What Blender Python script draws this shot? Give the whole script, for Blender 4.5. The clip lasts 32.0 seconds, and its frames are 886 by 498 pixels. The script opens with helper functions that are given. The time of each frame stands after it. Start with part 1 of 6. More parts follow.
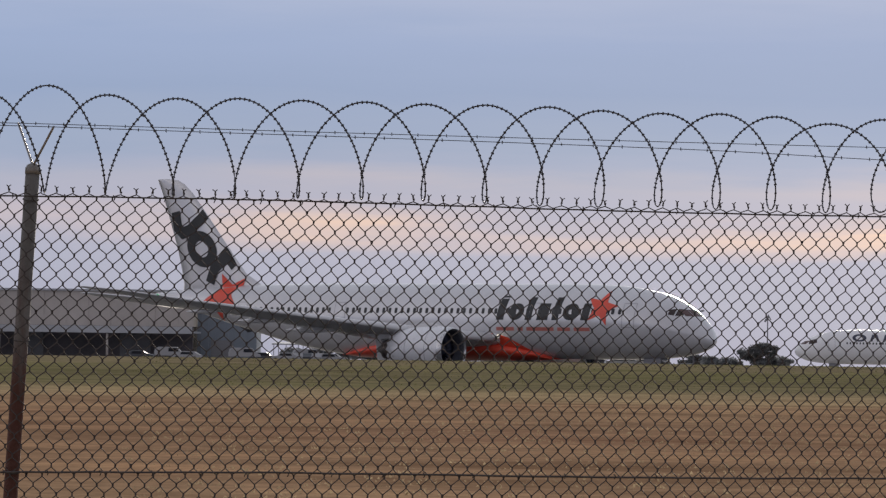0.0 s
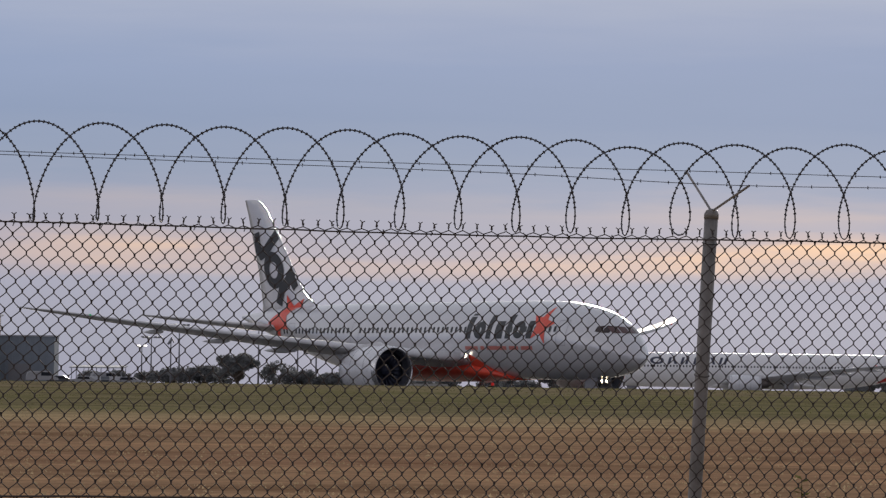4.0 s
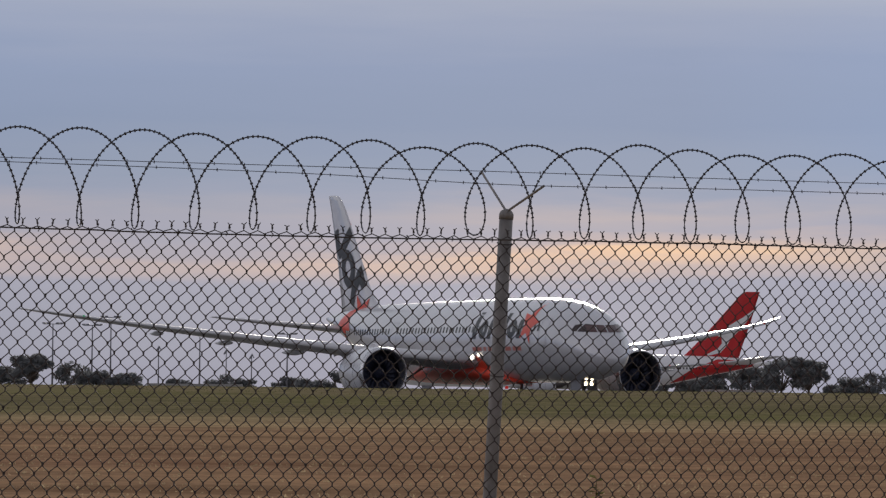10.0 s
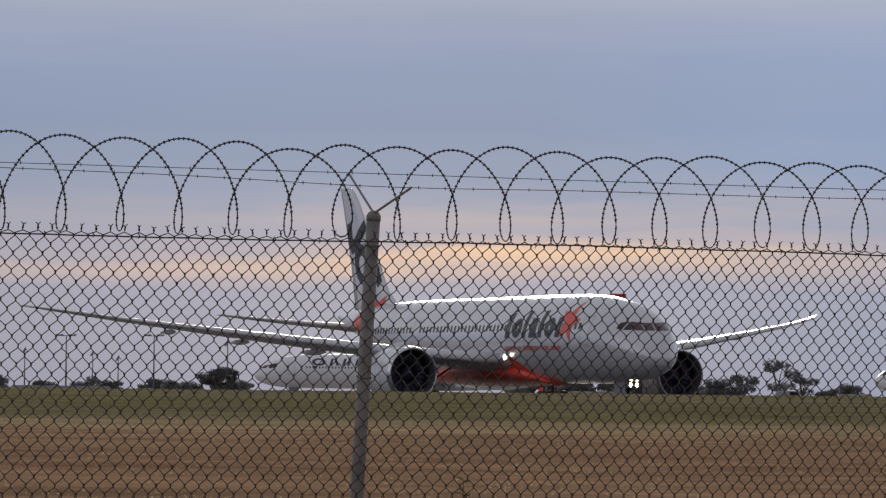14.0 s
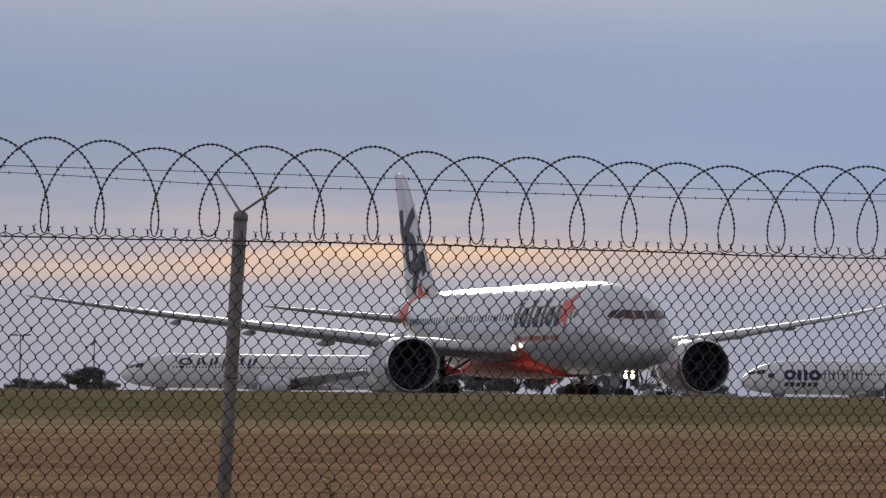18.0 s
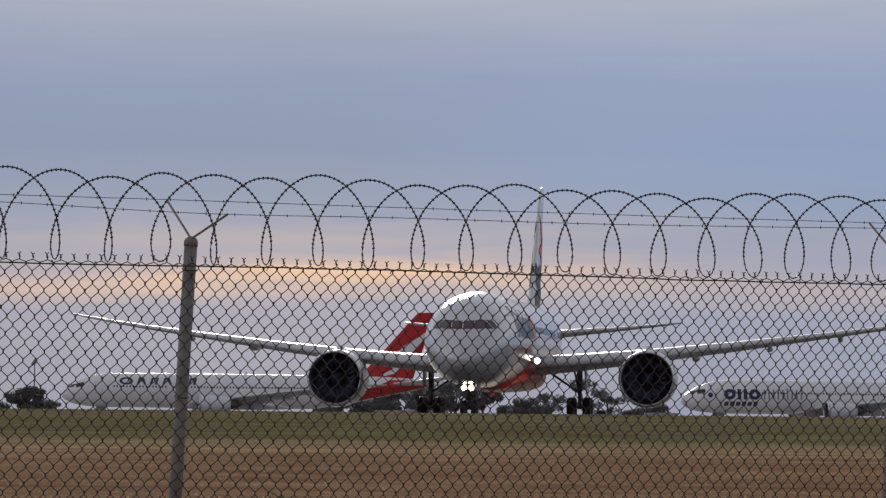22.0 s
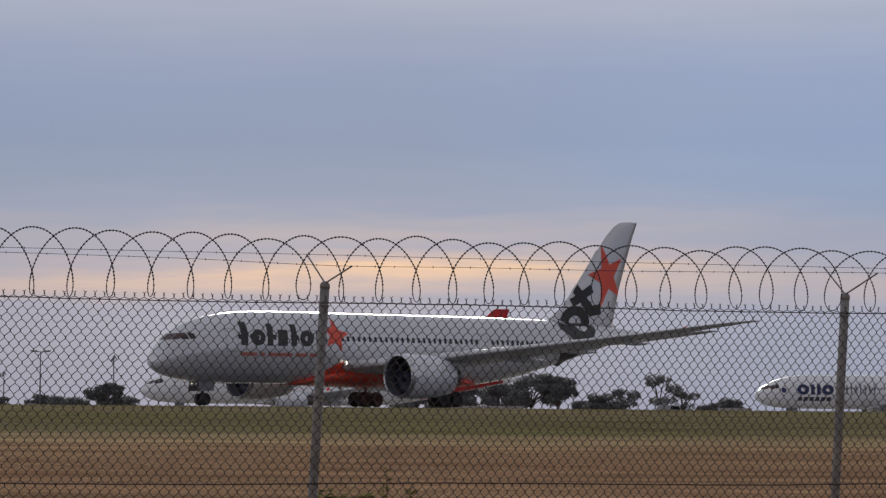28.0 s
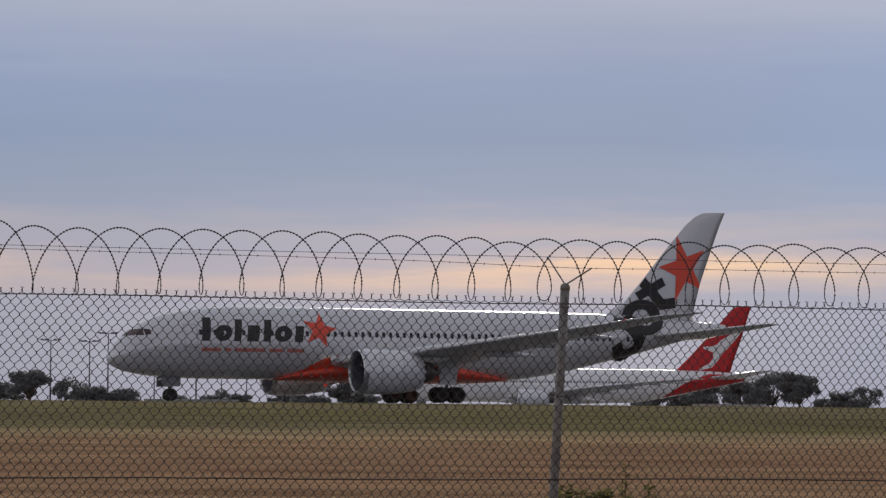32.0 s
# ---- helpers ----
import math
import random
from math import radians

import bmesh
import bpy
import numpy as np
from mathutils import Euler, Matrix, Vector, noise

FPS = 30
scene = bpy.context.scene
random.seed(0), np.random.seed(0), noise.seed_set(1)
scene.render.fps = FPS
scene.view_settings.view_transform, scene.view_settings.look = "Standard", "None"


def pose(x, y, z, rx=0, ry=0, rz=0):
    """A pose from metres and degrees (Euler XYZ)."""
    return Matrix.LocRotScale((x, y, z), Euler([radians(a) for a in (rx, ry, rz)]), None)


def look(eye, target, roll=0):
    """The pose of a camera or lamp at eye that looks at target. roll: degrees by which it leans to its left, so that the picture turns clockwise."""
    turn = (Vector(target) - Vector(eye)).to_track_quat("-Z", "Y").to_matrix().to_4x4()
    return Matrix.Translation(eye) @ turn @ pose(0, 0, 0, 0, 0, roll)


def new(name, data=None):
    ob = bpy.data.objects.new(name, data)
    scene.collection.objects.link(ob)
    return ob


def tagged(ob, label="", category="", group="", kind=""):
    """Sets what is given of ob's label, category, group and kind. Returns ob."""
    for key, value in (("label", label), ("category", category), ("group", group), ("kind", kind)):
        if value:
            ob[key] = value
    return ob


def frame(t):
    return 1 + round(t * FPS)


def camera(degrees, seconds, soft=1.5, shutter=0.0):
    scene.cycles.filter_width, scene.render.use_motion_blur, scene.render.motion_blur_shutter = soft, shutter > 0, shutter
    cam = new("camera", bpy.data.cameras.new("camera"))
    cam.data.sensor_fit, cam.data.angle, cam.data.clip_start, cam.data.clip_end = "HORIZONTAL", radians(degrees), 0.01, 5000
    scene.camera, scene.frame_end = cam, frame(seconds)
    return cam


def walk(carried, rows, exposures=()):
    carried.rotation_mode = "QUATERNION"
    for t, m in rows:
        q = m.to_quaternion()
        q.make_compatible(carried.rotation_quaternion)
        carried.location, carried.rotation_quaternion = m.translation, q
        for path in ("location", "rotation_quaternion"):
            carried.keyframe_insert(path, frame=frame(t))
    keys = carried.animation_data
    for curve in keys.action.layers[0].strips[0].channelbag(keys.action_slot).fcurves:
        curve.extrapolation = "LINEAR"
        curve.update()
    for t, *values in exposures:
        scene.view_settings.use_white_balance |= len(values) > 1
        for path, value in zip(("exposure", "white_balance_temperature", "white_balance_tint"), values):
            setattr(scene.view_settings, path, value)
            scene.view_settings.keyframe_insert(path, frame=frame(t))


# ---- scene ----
# One pan from a standing point behind a chain-link fence, then slow steps back from it.
cam = camera(12.14, 32.0, soft=1.3)
CAMERA_ROWS = [
    (0, look((0.006, 0.000, 1.500), (-33.976, 297.960, 9.566), 0.82)),
    (0.5, look((0.005, 0.000, 1.500), (-33.249, 298.035, 9.822), 0.82)),
    (1, look((0.005, 0.000, 1.500), (-32.723, 298.091, 9.912), 0.81)),
    (1.5, look((0.004, 0.000, 1.500), (-31.292, 298.233, 10.325), 0.81)),
    (2, look((0.003, 0.000, 1.500), (-28.745, 298.485, 10.474), 0.81)),
    (2.5, look((0.002, 0.000, 1.500), (-25.953, 298.735, 10.666), 0.81)),
    (3, look((0.001, 0.000, 1.500), (-22.877, 298.975, 11.026), 0.80)),
    (3.5, look((0.001, -0.000, 1.500), (-20.243, 299.156, 11.300), 0.80)),
    (5.5, look((0.000, -0.000, 1.500), (-18.952, 299.234, 11.479), 0.67)),
    (6, look((0.000, -0.000, 1.500), (-18.466, 299.266, 11.453), 0.64)),
    (6.5, look((0.000, -0.000, 1.500), (-17.411, 299.327, 11.503), 0.64)),
    (7, look((0.000, -0.000, 1.500), (-15.300, 299.438, 11.644), 0.64)),
    (7.5, look((-0.000, -0.000, 1.500), (-13.471, 299.529, 11.539), 0.64)),
    (8, look((-0.000, -0.000, 1.500), (-12.254, 299.574, 11.754), 0.64)),
    (8.5, look((-0.000, -0.000, 1.500), (-11.317, 299.618, 11.559), 0.63)),
    (9, look((-0.000, -0.000, 1.500), (-9.692, 299.671, 11.657), 0.63)),
    (9.5, look((-0.000, -0.000, 1.500), (-7.375, 299.735, 11.720), 0.63)),
    (10, look((-0.000, -0.000, 1.500), (-4.812, 299.792, 11.584), 0.63)),
    (10.5, look((-0.000, -0.000, 1.500), (-3.390, 299.805, 11.761), 0.63)),
    (11, look((-0.000, -0.000, 1.500), (-2.655, 299.822, 11.484), 0.63)),
    (11.5, look((-0.000, -0.000, 1.500), (-1.841, 299.828, 11.493), 0.63)),
    (12, look((-0.000, -0.000, 1.500), (-0.301, 299.816, 11.998), 0.63)),
    (12.5, look((0.000, -0.000, 1.500), (1.774, 299.813, 11.939), 0.62)),
    (13, look((0.000, -0.000, 1.500), (3.566, 299.802, 11.797), 0.62)),
    (13.5, look((0.000, -0.000, 1.500), (4.339, 299.794, 11.724), 0.62)),
    (14, look((0.000, -0.000, 1.500), (4.745, 299.785, 11.810), 0.62)),
    (14.5, look((0.000, -0.000, 1.500), (5.641, 299.772, 11.739), 0.62)),
    (16.5, look((0.000, -0.000, 1.500), (10.443, 299.655, 11.389), 0.62)),
    (17, look((0.000, -0.000, 1.500), (12.107, 299.585, 11.612), 0.61)),
    (17.5, look((0.000, -0.000, 1.500), (13.487, 299.521, 11.752), 0.61)),
    (18, look((0.000, -0.000, 1.500), (14.298, 299.479, 11.884), 0.61)),
    (18.5, look((0.000, -0.000, 1.500), (15.108, 299.433, 12.056), 0.61)),
    (19, look((-0.000, -0.000, 1.500), (16.771, 299.337, 12.281), 0.61)),
    (19.5, look((-0.000, -0.000, 1.500), (18.674, 299.210, 12.672), 0.61)),
    (20, look((-0.001, -0.000, 1.500), (20.052, 299.117, 12.771), 0.61)),
    (20.5, look((-0.000, -0.000, 1.500), (19.605, 299.144, 12.846), 0.61)),
    (21, look((-0.000, -0.000, 1.500), (17.574, 299.265, 12.981), 0.60)),
    (21.5, look((-0.000, -0.000, 1.500), (17.002, 299.287, 13.258), 0.60)),
    (22, look((-0.035, -0.566, 1.500), (18.518, 298.627, 13.314), 0.60)),
    (22.5, look((-0.142, -2.198, 1.500), (19.219, 296.972, 12.577), 0.60)),
    (23, look((-0.152, -2.198, 1.500), (20.427, 296.890, 12.590), 0.60)),
    (23.5, look((-0.153, -2.198, 1.500), (20.610, 296.868, 12.832), 0.59)),
    (24, look((-0.242, -3.558, 1.500), (20.091, 295.539, 12.780), 0.57)),
    (24.5, look((-0.238, -3.404, 1.500), (20.616, 295.637, 13.320), 0.56)),
    (26.5, look((-0.239, -3.514, 1.500), (19.606, 295.586, 13.555), 0.51)),
    (27, look((-0.219, -3.514, 1.500), (17.738, 295.706, 13.536), 0.50)),
    (27.5, look((-0.200, -3.514, 1.500), (15.083, 295.833, 14.041), 0.50)),
    (28, look((-0.335, -6.286, 1.500), (12.804, 293.207, 12.955), 0.50)),
    (28.5, look((-0.321, -6.052, 1.500), (11.654, 293.501, 12.682), 0.51)),
    (29, look((-0.411, -6.079, 1.500), (11.053, 293.499, 12.530), 0.51)),
    (29.5, look((-0.511, -6.432, 1.500), (9.604, 293.186, 12.759), 0.51)),
    (30, look((-0.545, -6.924, 1.500), (7.117, 292.784, 12.286), 0.51)),
    (30.5, look((-0.527, -6.925, 1.500), (4.115, 292.848, 12.221), 0.51)),
    (31, look((-0.458, -6.926, 1.500), (0.936, 292.880, 12.201), 0.52)),
    (31.5, look((-0.407, -6.927, 1.500), (-1.479, 292.875, 12.349), 0.52)),
    (32, look((-0.341, -6.928, 1.500), (-4.545, 292.835, 12.656), 0.52)),
]
walk(cam, CAMERA_ROWS, [(0, 0.29), (3, 0.15), (6, 0.01), (9, -0.04), (19, -0.06), (24, -0.09), (32, 0.0)])

# ---- light ----
SUN_ELEVATION, SUN_AZIMUTH = 9.5, 1.5  # degrees; azimuth from +Y towards +X
_se, _sa = radians(SUN_ELEVATION), radians(SUN_AZIMUTH)
sun_way = Vector((math.sin(_sa) * math.cos(_se), math.cos(_sa) * math.cos(_se), math.sin(_se)))
sun = new("sun", bpy.data.lights.new("sun", "SUN"))
sun.data.energy, sun.data.angle, sun.data.color = 4.2, radians(6), (1.0, 0.9, 0.78)
sun.matrix_world = look(sun_way * 100, (0, 0, 0))


def lin(code):
    """Linear colour from a hex code."""
    out = []
    for i in (0, 2, 4):
        c = int(code[i:i + 2], 16) / 255
        out.append(c / 12.92 if c <= 0.04045 else ((c + 0.055) / 1.055) ** 2.4)
    return (*out, 1.0)


def ramp(nt, stops, mode="LINEAR"):
    n = nt.nodes.new("ShaderNodeValToRGB")
    n.color_ramp.interpolation = mode
    while len(n.color_ramp.elements) < len(stops):
        n.color_ramp.elements.new(0.5)
    for e, (p, c) in zip(n.color_ramp.elements, stops):
        e.position, e.color = p, c
    return n


def math_node(nt, op, a, b=None, c=None):
    n = nt.nodes.new("ShaderNodeMath")
    n.operation = op
    for i, v in enumerate((a, b, c)):
        if v is None:
            continue
        if isinstance(v, (int, float)):
            n.inputs[i].default_value = v
        else:
            nt.links.new(v, n.inputs[i])
    return n.outputs[0]


def noise_node(nt, vec, scale, detail=4.0, rough=0.55):
    n = nt.nodes.new("ShaderNodeTexNoise")
    n.inputs["Scale"].default_value, n.inputs["Detail"].default_value, n.inputs["Roughness"].default_value = scale, detail, rough
    nt.links.new(vec, n.inputs["Vector"])
    return n.outputs["Fac"]


def mapping(nt, vec, scale):
    n = nt.nodes.new("ShaderNodeMapping")
    n.inputs["Scale"].default_value = scale
    nt.links.new(vec, n.inputs["Vector"])
    return n.outputs[0]


def mix_rgb(nt, fac, a, b, mode="MIX"):
    n = nt.nodes.new("ShaderNodeMix")
    n.data_type, n.blend_type = "RGBA", mode
    for sock, v in ((n.inputs[0], fac), (n.inputs[6], a), (n.inputs[7], b)):
        if isinstance(v, (int, float)):
            sock.default_value = v
        elif isinstance(v, tuple):
            sock.default_value = v
        else:
            nt.links.new(v, sock)
    return n.outputs[2]


def build_world():
    w = bpy.data.worlds.new("evening_sky")
    scene.world = w
    w.use_nodes = True
    nt = w.node_tree
    nt.nodes.clear()
    out = nt.nodes.new("ShaderNodeOutputWorld")
    sky = nt.nodes.new("ShaderNodeTexSky")
    sky.sky_type, sky.sun_disc = "NISHITA", False
    sky.sun_elevation, sky.sun_rotation = _se, _sa
    bg_sky = nt.nodes.new("ShaderNodeBackground")
    bg_sky.inputs[1].default_value = 0.05
    nt.links.new(sky.outputs[0], bg_sky.inputs[0])
    tc = nt.nodes.new("ShaderNodeTexCoord")
    d = tc.outputs["Generated"]
    sep = nt.nodes.new("ShaderNodeSeparateXYZ")
    nt.links.new(d, sep.inputs[0])
    z = sep.outputs["Z"]
    # layers of cloud: the height in the sky is bent by long flat noise
    soft = noise_node(nt, mapping(nt, d, (7, 7, 60)), 1.0, 4, 0.5)
    fine = noise_node(nt, mapping(nt, d, (22, 22, 240)), 1.0, 5, 0.55)
    bend = math_node(nt, "MULTIPLY_ADD", math_node(nt, "SUBTRACT", soft, 0.5), 0.018, z)
    bend = math_node(nt, "MULTIPLY_ADD", math_node(nt, "SUBTRACT", fine, 0.5), 0.008, bend)
    layers = ramp(nt, [(0, lin("989EB4")), (0.08, lin("9EA4B7")), (0.15, lin("A4A8BB")), (0.185, lin("A8A9BB")), (0.215, lin("A8A9BB")), (0.24, lin("A3A8BC")), (0.27, lin("9CA5BB")), (0.295, lin("96A2BB")), (0.32, lin("909FB9")), (0.4, lin("8799B8")), (0.49, lin("8B9CBC")), (0.55, lin("97A4C0")), (0.62, lin("A7B0C4")), (0.86, lin("C5C9D6")), (1, lin("CED1DA"))])
    nt.links.new(math_node(nt, "DIVIDE", bend, 0.16), layers.inputs[0])
    # the glow under the cloud edge, strongest round the hidden sun and broken into streaks
    height = math_node(nt, "DIVIDE", bend, 0.16)
    grey = lambda v: (v, v, v, 1)
    low = ramp(nt, [(0.155, grey(0)), (0.190, grey(0.8)), (0.203, grey(1)), (0.216, grey(0.45)), (0.235, grey(0.08)), (0.262, grey(0.24)), (0.280, grey(0.16)), (0.300, grey(0.03)), (0.32, grey(0))])
    nt.links.new(height, low.inputs[0])
    across = ramp(nt, [(0.0, grey(0.25)), (0.16, grey(0.3)), (0.22, grey(0.62)), (0.28, grey(0.6)), (0.35, grey(0.3)), (0.44, grey(0.55)), (0.50, grey(0.95)), (0.60, grey(1)), (0.68, grey(0.75)), (0.76, grey(0.3)), (1.0, grey(0.2))])
    nt.links.new(math_node(nt, "MULTIPLY_ADD", sep.outputs["X"], 2.0, 0.5), across.inputs[0])
    streak = noise_node(nt, mapping(nt, d, (16, 16, 130)), 1.0, 4, 0.6)
    breaks = ramp(nt, [(0.34, grey(0.45)), (0.58, grey(1))])
    nt.links.new(streak, breaks.inputs[0])
    glow = math_node(nt, "MULTIPLY", math_node(nt, "MULTIPLY", low.outputs[0], across.outputs[0]), breaks.outputs[0])
    col = mix_rgb(nt, math_node(nt, "MULTIPLY", glow, 0.92), layers.outputs[0], lin("F9D0AC"))
    # away from the hidden sun the low sky is dimmer, and bluer to the north
    sides = ramp(nt, [(0.20, (0.90, 0.905, 0.92, 1)), (0.34, (0.94, 0.945, 0.95, 1)), (0.46, (1, 1, 1, 1)), (0.57, (1, 1, 1, 1)), (0.66, (0.93, 0.965, 1.0, 1)), (0.76, (0.86, 0.93, 0.99, 1))])
    nt.links.new(math_node(nt, "MULTIPLY_ADD", sep.outputs["X"], 2.0, 0.5), sides.inputs[0])
    lowdown = ramp(nt, [(0.045, grey(1)), (0.075, grey(0))])
    nt.links.new(z, lowdown.inputs[0])
    col = mix_rgb(nt, lowdown.outputs[0], col, mix_rgb(nt, 1.0, col, sides.outputs[0], "MULTIPLY"))
    clear = ramp(nt, [(0.58, (1, 1, 1, 1)), (0.70, (1.09, 1.11, 1.13, 1)), (0.9, (1.12, 1.14, 1.16, 1))])
    nt.links.new(math_node(nt, "MULTIPLY_ADD", sep.outputs["X"], 2.0, 0.5), clear.inputs[0])
    mid = ramp(nt, [(0.042, grey(0)), (0.058, grey(1)), (0.080, grey(0.7)), (0.1, grey(0.2))])
    nt.links.new(z, mid.inputs[0])
    col = mix_rgb(nt, mid.outputs[0], col, mix_rgb(nt, 1.0, col, clear.outputs[0], "MULTIPLY"))
    # the deck of cloud is darker overhead than towards the bright west
    over = ramp(nt, [(0.16, (1, 1, 1, 1)), (0.6, (0.62, 0.63, 0.66, 1))])
    nt.links.new(z, over.inputs[0])
    col = mix_rgb(nt, 1.0, col, over.outputs[0], "MULTIPLY")
    # evening: the east is dimmer than the west
    east = ramp(nt, [(0.0, (0.66, 0.61, 0.61, 1)), (0.9, (1, 1, 1, 1))])
    nt.links.new(math_node(nt, "MULTIPLY_ADD", sep.outputs["Y"], 0.5, 0.5), east.inputs[0])
    col = mix_rgb(nt, 1.0, col, east.outputs[0], "MULTIPLY")
    # added brightness in the unseen southern sky behind the viewer, to light the jet
    south = ramp(nt, [(0.0, (1.9, 1.85, 1.8, 1)), (0.42, (1, 1, 1, 1))])
    nt.links.new(math_node(nt, "MULTIPLY_ADD", sep.outputs["X"], 0.5, 0.5), south.inputs[0])
    behind = ramp(nt, [(0.40, grey(1)), (0.70, grey(0))])
    nt.links.new(math_node(nt, "MULTIPLY_ADD", sep.outputs["Y"], 0.5, 0.5), behind.inputs[0])
    col = mix_rgb(nt, behind.outputs[0], col, mix_rgb(nt, 1.0, col, south.outputs[0], "MULTIPLY"))
    bg = nt.nodes.new("ShaderNodeBackground")
    nt.links.new(col, bg.inputs[0])
    mixs = nt.nodes.new("ShaderNodeMixShader")
    mixs.inputs[0].default_value = 0.98
    nt.links.new(bg_sky.outputs[0], mixs.inputs[1])
    nt.links.new(bg.outputs[0], mixs.inputs[2])
    nt.links.new(mixs.outputs[0], out.inputs[0])


build_world()


# ---- materials ----
def material(name, colour, rough=0.5, metal=0.0, vary=0.15, scale=3.0, bump=0.0, bump_scale=40.0, emit=0.0, emit_colour=None, coords="Object", random=0.0):
    """A surface with two scales of variation in tone and roughness, and fine relief."""
    m = bpy.data.materials.new(name)
    m.use_nodes = True
    nt = m.node_tree
    b = nt.nodes["Principled BSDF"]
    tc = nt.nodes.new("ShaderNodeTexCoord")
    v = tc.outputs[coords]
    big = noise_node(nt, v, scale, 3)
    small = noise_node(nt, v, scale * 9, 4)
    tone = math_node(nt, "ADD", math_node(nt, "MULTIPLY", big, 0.65), math_node(nt, "MULTIPLY", small, 0.35))
    lo = tuple(c * (1 - vary) for c in colour[:3]) + (1,)
    hi = tuple(min(1, c * (1 + vary)) for c in colour[:3]) + (1,)
    r = ramp(nt, [(0.3, lo), (0.7, hi)])
    nt.links.new(tone, r.inputs[0])
    c = r.outputs[0]
    if random:
        oi = nt.nodes.new("ShaderNodeObjectInfo")
        hsv = nt.nodes.new("ShaderNodeHueSaturation")
        nt.links.new(math_node(nt, "MULTIPLY_ADD", oi.outputs["Random"], 2 * random, 1 - random), hsv.inputs["Value"])
        nt.links.new(c, hsv.inputs["Color"])
        c = hsv.outputs[0]
    nt.links.new(c, b.inputs["Base Color"])
    b.inputs["Metallic"].default_value = metal
    nt.links.new(math_node(nt, "MULTIPLY_ADD", small, 0.2, max(0.02, rough - 0.1)), b.inputs["Roughness"])
    if bump:
        bn = nt.nodes.new("ShaderNodeBump")
        bn.inputs["Strength"].default_value = bump
        bn.inputs["Distance"].default_value = 0.02
        nt.links.new(noise_node(nt, v, bump_scale, 4), bn.inputs["Height"])
        nt.links.new(bn.outputs[0], b.inputs["Normal"])
    if emit:
        b.inputs["Emission Color"].default_value = emit_colour or colour
        b.inputs["Emission Strength"].default_value = emit
    return m


